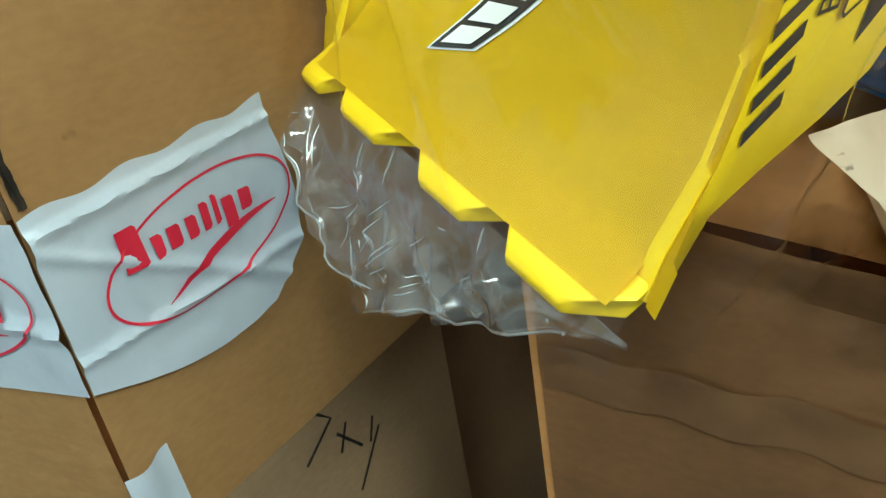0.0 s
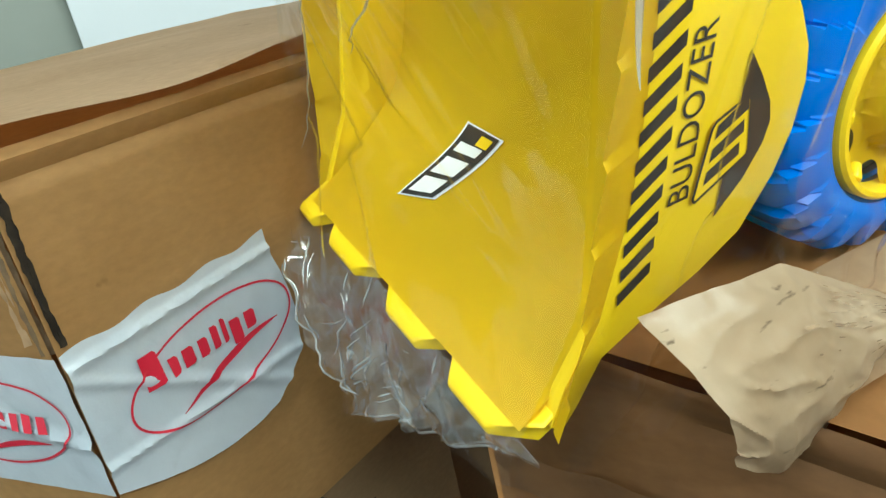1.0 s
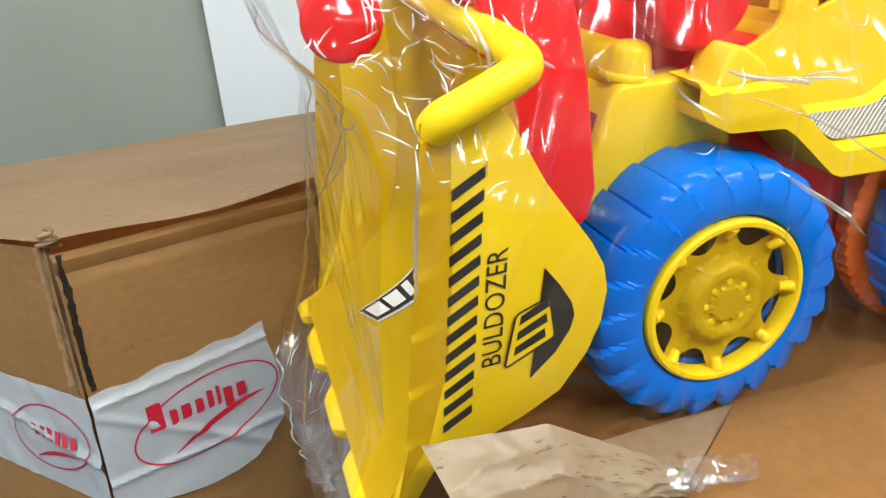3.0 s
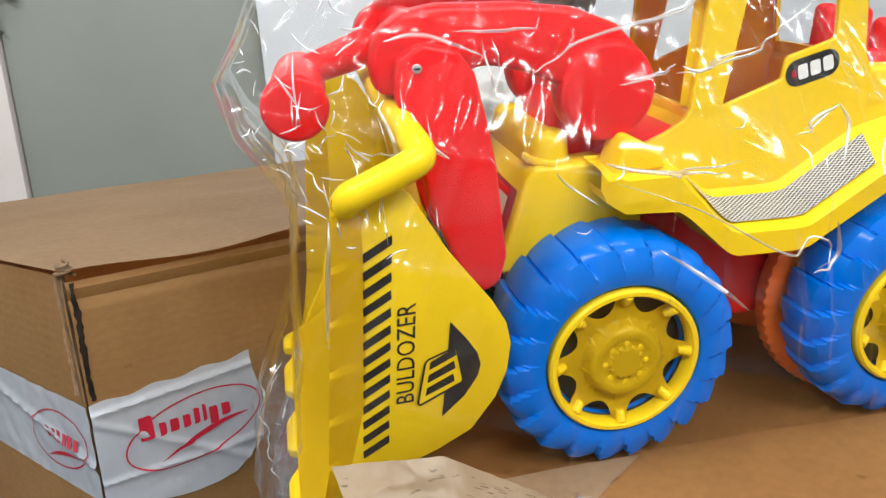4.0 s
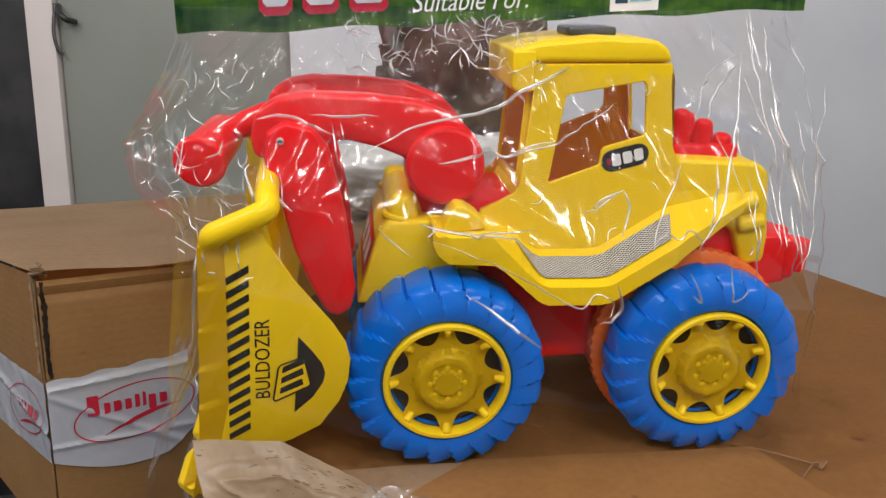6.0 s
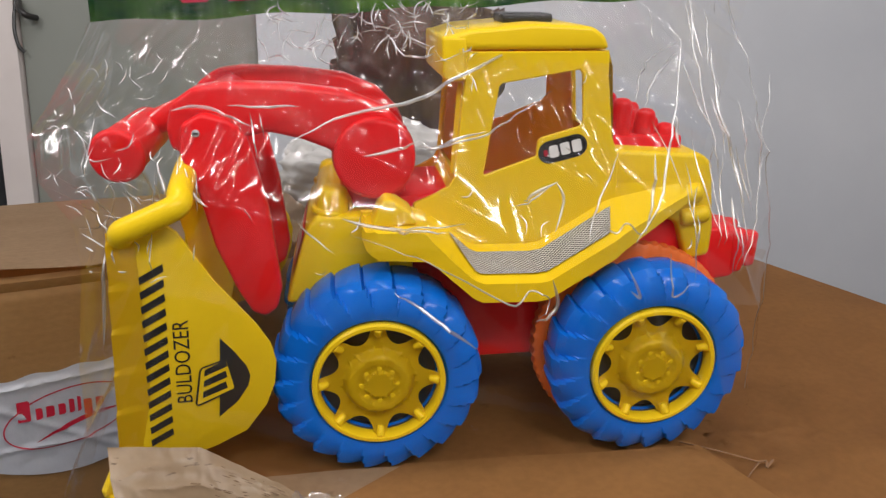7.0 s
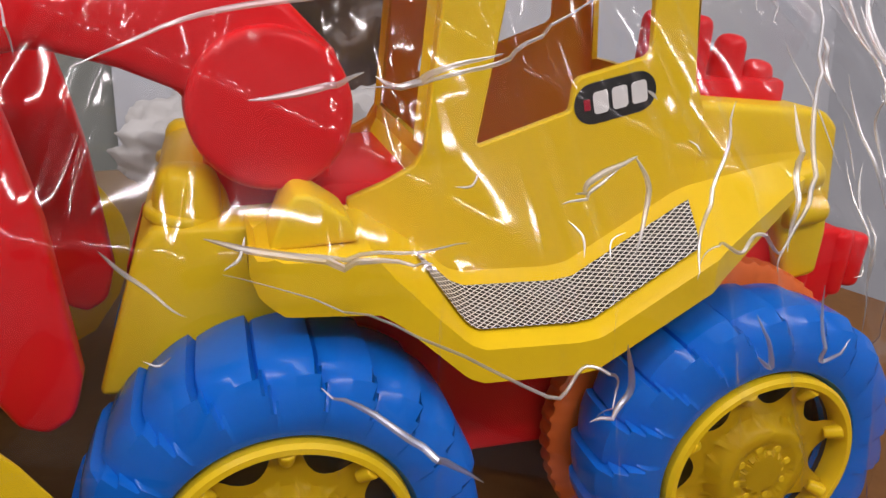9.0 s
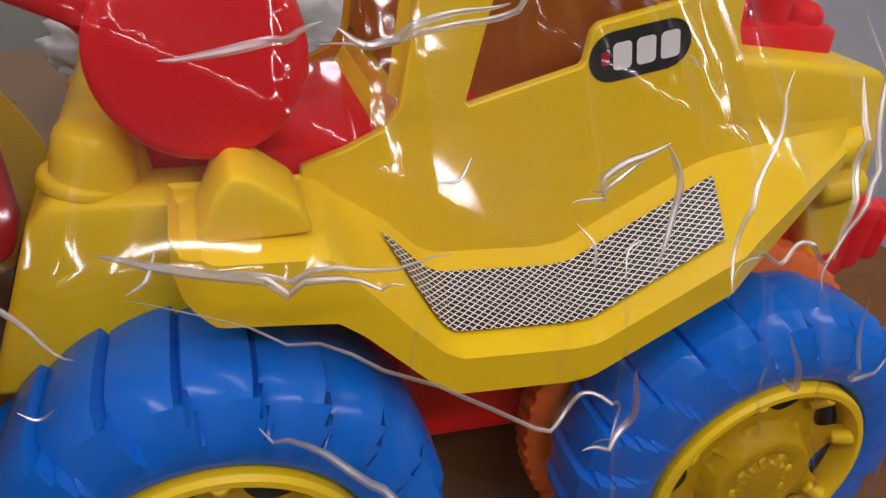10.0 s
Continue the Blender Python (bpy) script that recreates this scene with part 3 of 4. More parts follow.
def clear_end(u, v):
    """The tape's clear end, crumpled on the lid."""
    p = scrap_point(1.0, 0.05 + 0.7 * v)
    c = abs(noise.noise(Vector((u * 4, v * 5, 2)))) - 0.3
    return (p.x - 0.012 + 0.042 * u, p.y - 0.004 * u + 0.006 * c, max(p.z, -0.006 + SLOPE * p.y) + 0.002 + 0.014 * c * math.sin(math.pi * min(1, u + 0.2)) + 0.006 * (1 - u))


part("tape_end", sheet(36, 24, clear_end), FILM_LOOSE, stiff, "clear crumpled end of the tape", 30)
rnd = random.Random(8)
for k in range(48):
    u, v = min(0.95, rnd.gauss(0.6, 0.17)), abs(rnd.gauss(0.22, 0.14))
    du, dv = rnd.uniform(0.006, 0.03), rnd.uniform(0.002, 0.008)
    jag = [rnd.uniform(0.5, 1.0) for _ in range(9)]
    outline = [(u + du * jag[i] * math.cos(i * 0.7), v + dv * jag[i] * math.sin(i * 0.7)) for i in range(9)]
    bm = bmesh.new()
    bm.faces.new([bm.verts.new(scrap_point(min(1, a), max(0.0, min(1, b))) + Vector((0, -0.0007, 0.0009))) for a, b in outline])
    part("paper_scrap", bm, CARD_EDGE, stiff, "torn dark paper scrap")

# ---- the toy ----
TOY = pose(0, 0, 0, 10, 0, 0)
toy = thing("toy_bulldozer", "yellow, red and blue plastic toy bulldozer standing in a clear bag", "toy", TOY)
BUCKET = pose(0, 0, 0, 4.2, 0, 0)


def panel_y(x):
    return 0.0063 + 0.05 * x


bucket = part("bucket", sheet(30, 40, lambda u, v: (lambda p: (p[0], 0.003 + (0.185 + 0.02 * min(1.0, max(0.0, p[1] / 0.06))) * v, p[1]))(
    along([(-0.1735, -0.0142), (-0.1475, 0.0046), (-0.117, 0.0295), (-0.103, 0.065), (-0.1, 0.11), (-0.102, 0.15), (-0.107, 0.178)], u)), 0.003), YELLOW, toy, m=BUCKET)
SIDE = [(-0.131, 0.168), (-0.115, 0.17), (-0.108, 0.164), (-0.0915, 0.134), (-0.0705, 0.1045), (-0.0635, 0.0915), (-0.061, 0.079), (-0.063, 0.063), (-0.069, 0.048), (-0.082, 0.0305), (-0.1, 0.0215), (-0.125, 0.013), (-0.143, 0.0055), (-0.153, -0.011), (-0.159, -0.0185), (-0.164, -0.014), (-0.159, 0.0), (-0.146, 0.022), (-0.136, 0.06), (-0.132, 0.11)]
EDGE_IN = [(-0.016, -0.163), (0.0, -0.158), (0.022, -0.145), (0.06, -0.135), (0.11, -0.131), (0.168, -0.13)]
EDGE_OUT = [(-0.016, -0.165), (0.0, -0.1615), (0.025, -0.1565), (0.11, -0.148), (0.168, -0.1425)]


def bucket_side(far):
    ys = [panel_y(x) for x, z in SIDE]
    bm = slab(SIDE, 0, 0.004, 0.0012, 2, ys)

    def lip_strip(u, v):
        z = 0.168 - 0.184 * u
        a, b = pick(EDGE_IN, z), pick(EDGE_OUT, z)
        return (a + (b - a) * v, panel_y(a) - 0.0045 * v ** 1.3 - 0.0024 * ((z / 0.027) % 1.0) * v, z)
    bm = merge(bm, sheet(82, 4, lip_strip, 0.0022))
    if far:
        for v in bm.verts:
            v.co.y = 0.193 + 0.02 * min(1.0, max(0.0, v.co.z / 0.06)) - v.co.y
    return part("side_plate", bm, YELLOW, bucket)


bucket_side(False)
bucket_side(True)
LIP = [(-0.1365, -0.001, 0.1635), (-0.134, -0.0045, 0.168), (-0.127, -0.0055, 0.1715), (-0.109, -0.0055, 0.1795), (-0.1035, -0.002, 0.1825), (-0.1045, 0.008, 0.1855), (-0.107, 0.05, 0.187), (-0.107, 0.1, 0.187), (-0.107, 0.15, 0.187), (-0.1045, 0.2, 0.1855), (-0.1035, 0.212, 0.1825), (-0.109, 0.2155, 0.1795), (-0.127, 0.2155, 0.1715), (-0.134, 0.2145, 0.168), (-0.1365, 0.211, 0.1635)]
part("lip", rod(smooth_line(LIP, 5), 0.0068, 16), YELLOW, bucket, "thick rounded upper lip")


def tooth(y0, y1, near, far):
    """One broad tooth of the cutting edge: a tapered, blunt tip with a bevelled face."""
    bm = bmesh.new()
    rings = []
    for x, z, k in ((-0.155, -0.0045, 0.0), (-0.163, -0.0095, 0.0), (-0.1665, -0.0115, 0.02), (-0.1775, -0.0165, 0.86), (-0.18, -0.0195, 1.0), (-0.1785, -0.0245, 1.0), (-0.1675, -0.0205, 0.05), (-0.155, -0.0125, 0.0)):
        rings.append((bm.verts.new((x, y0 + near * k, z)), bm.verts.new((x, y1 - far * k, z))))
    for (a, b), (c, d) in zip(rings, rings[1:] + rings[:1]):
        bm.faces.new((a, b, d, c))
    bm.faces.new([r[0] for r in rings])
    bm.faces.new([r[1] for r in rings][::-1])
    bmesh.ops.recalc_face_normals(bm, faces=bm.faces)
    return part("tooth", soften(bm, 0.0013, 3), YELLOW, bucket)


for y0, y1, near, far in ((-0.001, 0.053, 0.016, 0.012), (0.053, 0.109, 0.015, 0.016), (0.109, 0.167, 0.019, 0.012), (0.167, 0.195, 0.012, 0.001)):
    tooth(y0, y1, near, far)


def on_panel(s, t, lift):
    return (s, panel_y(s) - lift, t)


for i in range(13):
    z = 0.0255 + 0.0091 * i
    x = -0.1385 + 0.00065 * i
    print_on("stripe", [(x, z), (x + 0.0135, z + 0.0075), (x + 0.0135, z + 0.0121), (x, z + 0.0046)], bucket, on_panel, 0.0006, mat=BLACK)


def lettering(name, text, size, mat, parent, place, label=""):
    """Words in the built-in font as a flat mesh; place maps (right, up) to the surface."""
    cu = bpy.data.curves.new("words", "FONT")
    cu.body, cu.size, cu.resolution_u = text, size, 3
    ob = bpy.data.objects.new("words", cu)
    me = bpy.data.meshes.new_from_object(ob)
    bm = bmesh.new()
    bm.from_mesh(me)
    bpy.data.objects.remove(ob)
    bpy.data.meshes.remove(me)
    wide = max(v.co.x for v in bm.verts)
    for v in bm.verts:
        v.co = place(v.co.x / wide, v.co.y)
    return part(name, bm, mat, parent, label)


lettering("lettering", "BULDOZER", 0.0128, BLACK, bucket, lambda r, up: on_panel(-0.1115 + 0.0035 * r - up, 0.0545 + 0.0565 * r, 0.0006), "black capitals reading up the bucket")
# the maker's mark as plain shapes
print_on("mark", [(-0.0918, 0.0975), (-0.0845, 0.0875), (-0.0785, 0.0775), (-0.0768, 0.0705), (-0.0785, 0.0635), (-0.0855, 0.053), (-0.0975, 0.0425), (-0.096, 0.055), (-0.0945, 0.07), (-0.093, 0.085)], bucket, on_panel, 0.0005, mat=BLACK)
print_on("mark", [(-0.1095, 0.054), (-0.1085, 0.0525), (-0.087, 0.062), (-0.0862, 0.064), (-0.089, 0.0815), (-0.0905, 0.083), (-0.1035, 0.0785), (-0.105, 0.0765)], bucket, on_panel, 0.0008, mat=YELLOW)
print_band("mark", [(-0.1095, 0.054), (-0.1085, 0.0525), (-0.087, 0.062), (-0.0862, 0.064), (-0.089, 0.0815), (-0.0905, 0.083), (-0.1035, 0.0785), (-0.105, 0.0765), (-0.1095, 0.054), (-0.1085, 0.0525)], 0.0011, bucket, on_panel, 0.0011, mat=BLACK)
for k in range(3):
    z = 0.0575 + 0.0075 * k
    print_on("mark", [(-0.1055 + 0.0012 * k, z), (-0.0905 + 0.0006 * k, z + 0.006), (-0.0912 + 0.0006 * k, z + 0.0105), (-0.1047 + 0.0012 * k, z + 0.0045)], bucket, on_panel, 0.0011, mat=BLACK)


def on_scoop(s, t, lift):
    """The scoop's inner face: s along its depth, t up its curve."""
    p = along([(-0.1735, -0.0142), (-0.1475, 0.0046), (-0.117, 0.0295), (-0.103, 0.065), (-0.1, 0.11), (-0.102, 0.15), (-0.107, 0.178)], t)
    return (p[0] - lift * 0.8, s, p[1] + lift * 0.7)


def bent(a0, a1, b0, b1, n, lift, mat):
    """A patch of the small sticker, from a0 to a1 along it and b0 to b1 across it."""
    def at(u, v):
        a, c = a0 + (a1 - a0) * u, b0 + (b1 - b0) * v
        s = (0.137 + (0.114 - 0.137) * c) * (1 - a) + (0.127 + (0.099 - 0.127) * c) * a
        t = (0.165 + (0.205 - 0.165) * c) * (1 - a) + (0.36 + (0.365 - 0.36) * c) * a
        return on_scoop(s, t, lift)
    return part("bucket_sticker", sheet(n, 6, at), mat, bucket, "small black and white sticker")


bent(0.0, 1.0, 0.0, 1.0, 14, 0.0007, WHITE)
bent(0.02, 0.98, 0.07, 0.93, 14, 0.0012, BLACK)
bent(0.08, 0.3, 0.2, 0.8, 4, 0.0017, WHITE)
bent(0.36, 0.58, 0.2, 0.8, 4, 0.0017, WHITE)
bent(0.66, 0.78, 0.2, 0.8, 4, 0.0017, WHITE)
bent(0.8, 0.93, 0.55, 0.85, 4, 0.0017, YELLOW)


# wheels
LUG = [(0, 0), (0, 0), (0, 0), (0.08, 7 / 18), (0.4, 6 / 18), (0.85, 4 / 18), (1.0, 2 / 18), (0.85, 0), (0.6, 0), (0.5, 0), (0.5, 0), (0.5, 0), (0.6, 0), (0.3, 0), (0, 0)]


def wheel(x, y_side, orange):
    lugs, steps = 22, 18
    n = lugs * steps
    prof = [(0.036, 0.012), (0.0415, 0.0045), (0.043, 0.0015), (0.0465, 0.0002), (0.052, 0.0), (0.0575, 0.0012), (0.062, 0.0035), (0.0647, 0.008), (0.0657, 0.0125), (0.066, 0.022), (0.066, 0.03), (0.0655, 0.04), (0.0635, 0.046), (0.058, 0.05), (0.04, 0.051)]
    if orange:
        prof = [(r, y * 0.76 if y > 0.012 else y) for r, y in prof]
    bm = bmesh.new()
    rings = []
    for k in range(n):
        ring = []
        for i, (r, y) in enumerate(prof):
            w, skew = LUG[i]
            ph = (k / steps + skew) % 1.0
            groove = 0.0013 * (1.0 if ph > 0.9 else 0.0) if r > 0.0635 else 0.0
            rr = r + 0.0008 * w - w * 0.0048 * ph ** 1.6 - groove
            yy = y + (w * 0.0022 * ph ** 1.3 if y < 0.02 else 0.0)
            a = 2 * math.pi * k / n
            ring.append(bm.verts.new((rr * math.cos(a), yy, rr * math.sin(a))))
        rings.append(ring)
    for k in range(n):
        p, q = rings[k], rings[(k + 1) % n]
        for i in range(len(prof) - 1):
            bm.faces.new((p[i], p[i + 1], q[i + 1], q[i]))
    w = part("wheel", bm, BLUE, toy, "blue wheel with a lugged tread", 28)
    w.matrix_basis = pose(x, -0.0042, 0.059, 0, x * 400, 0) if y_side > 0 else pose(x, 0.171, 0.059, 0, x * 300, 180)
    # rim: a dished disc with eight rounded openings
    m = 128

    def disc(u, v):
        a = 2 * math.pi * u
        ph = ((u * 8) % 1.0) - 0.5
        cut = 0.0105 * math.sqrt(max(0.0, 1 - (ph / 0.34) ** 2))
        r_end = 0.0375 - cut
        r = r_end * v
        y = 0.0015
        y = 0.0055 if r > 0.022 else (0.0055 - 0.0065 * min(1.0, (0.0225 - r) / 0.004))
        if r < 0.0135:
            y += 0.0012
        if r < 0.009:
            y -= 0.0015
        y -= 0.0055 * max(0.0, (r - 0.03) / 0.0075) * max(0.0, 1 - abs(abs(ph) - 0.5) / 0.16)
        return (r * math.cos(a), y, r * math.sin(a))

    rim = part("rim", sheet(m, 22, disc, 0.002), YELLOW, w, "yellow rim with eight openings", 50)
    part("rim_ring", lathe([(0.037, 0.008), (0.037, 0.0005), (0.038, -0.0012), (0.04, -0.0012), (0.0412, 0.0002), (0.0412, 0.009)], 72), YELLOW, rim)
    for k in range(8):
        a = 2 * math.pi * (k + 0.0) / 8
        bolt = tube((0.0112 * math.cos(a), 0.001, 0.0112 * math.sin(a)), (0.0112 * math.cos(a), -0.0004, 0.0112 * math.sin(a)), 0.002, 0.0013, 10)
        part("bolt", bolt, YELLOW, rim)
        r0, r1 = 0.0315, 0.0378
        part("spoke_rib", tube((r0 * math.cos(a), 0.0045, r0 * math.sin(a)), (r1 * math.cos(a), 0.0015, r1 * math.sin(a)), 0.0022, 0.0032, 10, 0.0008), YELLOW, rim)
    # A near-black blue disc paints the shade seen through the rim's openings.
    part("well", lathe([(0.0, 0.016), (0.037, 0.016), (0.0375, 0.006)], 40), WELL, w, "dark disc painted as the shade inside the wheel")
    if orange:
        ring = lathe([(0.05, 0.0395), (0.067, 0.04), (0.0702, 0.042), (0.0702, 0.05), (0.0685, 0.052), (0.05, 0.0525)], 300)
        for v in ring.verts:
            r = math.hypot(v.co.x, v.co.z)
            if r > 0.064:
                a = math.atan2(v.co.z, v.co.x) + v.co.y * 12
                f = 1 - 0.016 * (math.sin(a * 60) > 0)
                v.co.x, v.co.z = v.co.x * f, v.co.z * f
        part("drive_ring", ring, ORANGE, w, "ribbed orange drive ring")


wheel(0.0, 1, False)
wheel(0.177, 1, True)
wheel(0.0, -1, False)
wheel(0.177, -1, True)
part("axle", tube((0.0, 0.02, 0.059), (0.0, 0.15, 0.059), 0.006), RED, toy)
part("axle", tube((0.177, 0.02, 0.059), (0.177, 0.15, 0.059), 0.006), RED, toy)
part("chassis", slab([(-0.05, 0.1), (-0.03, 0.06), (0.06, 0.044), (0.21, 0.044), (0.235, 0.08), (0.235, 0.145), (-0.02, 0.15), (-0.045, 0.14)], 0.052, 0.118, 0.003), RED, toy, "red plastic underbody")

# fenders with a sloping shoulder
Z_LOW = [(-0.0075, 0.146), (-0.005, 0.1395), (0.002, 0.1355), (0.018, 0.1345), (0.031, 0.1335), (0.038, 0.1285), (0.0605, 0.1075), (0.066, 0.105), (0.1, 0.104), (0.108, 0.105), (0.156, 0.1345), (0.19, 0.149), (0.207, 0.156)]
Z_TOP = [(-0.0075, 0.157), (0.02, 0.158), (0.05, 0.16), (0.1, 0.163), (0.15, 0.169), (0.19, 0.171), (0.207, 0.172)]


def shoulder(x, v):
    """The fender's skin at x: v from 0 at its lower edge, over the rim and the ledge, to 1 where the wall meets the cab."""
    lo, hi = pick(Z_LOW, x), pick(Z_TOP, x)
    end = max(0.0, (0.004 - x) / 0.0115) ** 2
    y_out = 0.0085 + 0.010 * end + 0.03 * max(0.0, (x - 0.15) / 0.057)
    rim = pick([(-0.0075, 0.009), (0.0, 0.017), (0.028, 0.0185), (0.036, 0.014), (0.05, 0.0125), (0.15, 0.0125), (0.207, 0.006)], x)
    rise = pick([(-0.0075, 0.003), (0.028, 0.005), (0.05, 0.013), (0.15, 0.014), (0.207, 0.008)], x)
    rise = min(rise, max(0.002, hi - lo - rim - 0.001))
    if v < 0.25:
        return (x, y_out, lo + rim * v / 0.25)
    if v < 0.3:
        return (x, y_out + 0.0025 * (v - 0.25) / 0.05, lo + rim + 0.0012 * (v - 0.25) / 0.05)
    if v < 0.7:
        q = (v - 0.3) / 0.4
        return (x, y_out + 0.0025 + (0.0425 - y_out - 0.0025) * q, lo + rim + 0.0012 + (rise - 0.0012) * (0.75 * q + 0.25 * q * q))
    q = (v - 0.7) / 0.3
    return (x, 0.0425 + 0.0007 * q, lo + rim + rise + (max(hi, lo + rim + rise) - lo - rim - rise) * q)


def fender(far):
    def at(u, v):
        x = -0.0075 + 0.2145 * u
        if v < 0.2:
            p = shoulder(x, 0)
            p = (p[0], 0.046 + (p[1] - 0.046) * (v / 0.2), p[2])
        else:
            p = shoulder(x, (v - 0.2) / 0.8)
        return (p[0], 0.17 - p[1] if far else p[1], p[2])
    return part("fender", sheet(90, 30, at), YELLOW, toy, "", 24)


near_fender = fender(False)
fender(True)


def head_block(far):
    ys = (0.016, 0.04) if not far else (0.13, 0.154)
    bm = slab([(-0.002, 0.153), (0.003, 0.166), (0.0065, 0.171), (0.011, 0.1705), (0.0225, 0.1625), (0.026, 0.155)], ys[0], ys[1], 0.002, 3)
    return part("lamp_block", bm, YELLOW, toy, "moulded headlamp block")


head_block(False)
head_block(True)


def mesh_point(u, v):
    taper = min(1.0, u / 0.16)
    lean = 0.006 * v * max(0.0, (u - 0.6) / 0.4)
    p = shoulder(0.047 + 0.1 * u + lean, 0.37 + 0.25 * v * taper + 0.26 * (1 - taper))
    return (p[0], p[1] - 0.0008, p[2] + 0.0012)


part("mesh_sticker", sheet(70, 10, mesh_point), LATTICE, near_fender, "black sticker with a white lattice print")

# cab
CAB = [(0.026, 0.132), (0.026, 0.1605), (0.0385, 0.1655), (0.0485, 0.171), (0.052, 0.177), (0.0575, 0.236), (0.0585, 0.2535), (0.147, 0.2535), (0.1475, 0.24), (0.153, 0.2), (0.158, 0.19), (0.16, 0.132)]
PANE = [(0.0705, 0.1785), (0.0715, 0.1775), (0.1035, 0.1885), (0.1045, 0.19), (0.105, 0.1985), (0.107, 0.2005), (0.1315, 0.2075), (0.1335, 0.2095), (0.131, 0.24), (0.129, 0.2425), (0.0805, 0.2345), (0.079, 0.2325)]


def holed(outline, hole, y0, y1):
    bm = bmesh.new()
    for ring in (outline, hole):
        vs = [bm.verts.new((x, y0, z)) for x, z in ring]
        for i in range(len(vs)):
            bm.edges.new((vs[i], vs[(i + 1) % len(vs)]))
    bmesh.ops.triangle_fill(bm, use_beauty=True, edges=bm.edges[:])
    ext = bmesh.ops.extrude_face_region(bm, geom=bm.faces[:])
    bmesh.ops.translate(bm, verts=[v for v in ext["geom"] if isinstance(v, bmesh.types.BMVert)], vec=(0, y1 - y0, 0))
    bmesh.ops.recalc_face_normals(bm, faces=bm.faces)
    return soften(bm, 0.0006, 1, 40)


PANE_FAR = [(0.0705, 0.191), (0.0725, 0.1905), (0.1, 0.2005), (0.129, 0.212), (0.1315, 0.2145), (0.131, 0.24), (0.129, 0.2425), (0.0805, 0.2345), (0.079, 0.2325)]
cab = part("cab", holed(CAB, PANE, 0.0424, 0.046), YELLOW, toy, "yellow cab with open windows")
part("far_side", holed(CAB, PANE_FAR, 0.124, 0.127), YELLOW_THIN, cab)


def cross(name, pts, t, holes=None):
    """A cab wall across the toy: its side line (x, z) and window."""
    (x0, z0), (x1, z1) = pts

    def at(y, q):
        return (x0 + (x1 - x0) * q, y, z0 + (z1 - z0) * q)
    bm = bmesh.new()
    ya, yb = 0.0461, 0.1239
    cells = [(ya, yb, 0.0, holes[2]), (ya, yb, holes[3], 1.0), (ya, holes[0], holes[2], holes[3]), (holes[1], yb, holes[2], holes[3])]
    for a, b, c, d in cells:
        bm.faces.new([bm.verts.new(at(*k)) for k in ((a, c), (b, c), (b, d), (a, d))])
    bmesh.ops.remove_doubles(bm, verts=bm.verts, dist=1e-6)
    bmesh.ops.solidify(bm, geom=bm.faces[:], thickness=t)
    return part(name, bm, YELLOW, cab)


cross("front_wall", ((0.052, 0.165), (0.0585, 0.2535)), 0.0025, (0.052, 0.118, 0.14, 0.78))
cross("rear_wall", ((0.156, 0.157), (0.1475, 0.2535)), 0.0025, (0.055, 0.118, 0.42, 0.9))
part("visor", slab([(0.0435, 0.262), (0.044, 0.2385), (0.0475, 0.2355), (0.0585, 0.2365), (0.0585, 0.262)], 0.041, 0.129, 0.002, 3), YELLOW, cab, "deep front visor")
part("roof", slab([(0.0435, 0.2545), (0.0455, 0.2615), (0.06, 0.266), (0.1, 0.2695), (0.135, 0.268), (0.1435, 0.2625), (0.147, 0.2545)], 0.0416, 0.1284, 0.003, 3), YELLOW, cab, "rounded yellow roof")
part("roof_vent", block(0.085, 0.118, 0.07, 0.1, 0.268, 0.274, 0.002), BLACK, cab, "small dark roof cap")
part("deck", slab([(-0.01, 0.15), (0.02, 0.1645), (0.05, 0.1655), (0.099, 0.16), (0.099, 0.15)], 0.0475, 0.1225, 0.002), RED, toy, "red deck before the cab")
# badge on the cab
BADGE_C, BADGE_D = Vector((0.121, 0.1935)), Vector((0.0148, 0.0036))


def on_cab(s, t, lift):
    p = BADGE_C + BADGE_D * s + Vector((-0.0036, 0.0148)) * t
    return (p.x, 0.043 - lift, p.y)


def pill(a, b, n=10):
    out = []
    for k in range(2 * n):
        q = -math.pi / 2 + math.pi * k / (n - 1) if k < n else math.pi / 2 + math.pi * (k - n) / (n - 1)
        out.append(((a - b if k < n else b - a) + b * math.cos(q), b * math.sin(q)))
    return out


badge = print_on("badge", pill(1.06, 0.48), cab, on_cab, 0.0008, mat=BLACK)
print_on("badge_mark", [(-0.82, -0.12), (-0.66, -0.12), (-0.66, 0.14), (-0.82, 0.14)], badge, on_cab, 0.0012, mat=TAPE_RED)
for s0, s1 in ((-0.58, -0.2), (-0.1, 0.3), (0.4, 0.8)):
    print_on("badge_mark", [(s0, -0.2), (s0 + 0.06, -0.26), (s1 - 0.06, -0.26), (s1, -0.2), (s1, 0.2), (s1 - 0.06, 0.26), (s0 + 0.06, 0.26), (s0, 0.2)], badge, on_cab, 0.0012, mat=WHITE)

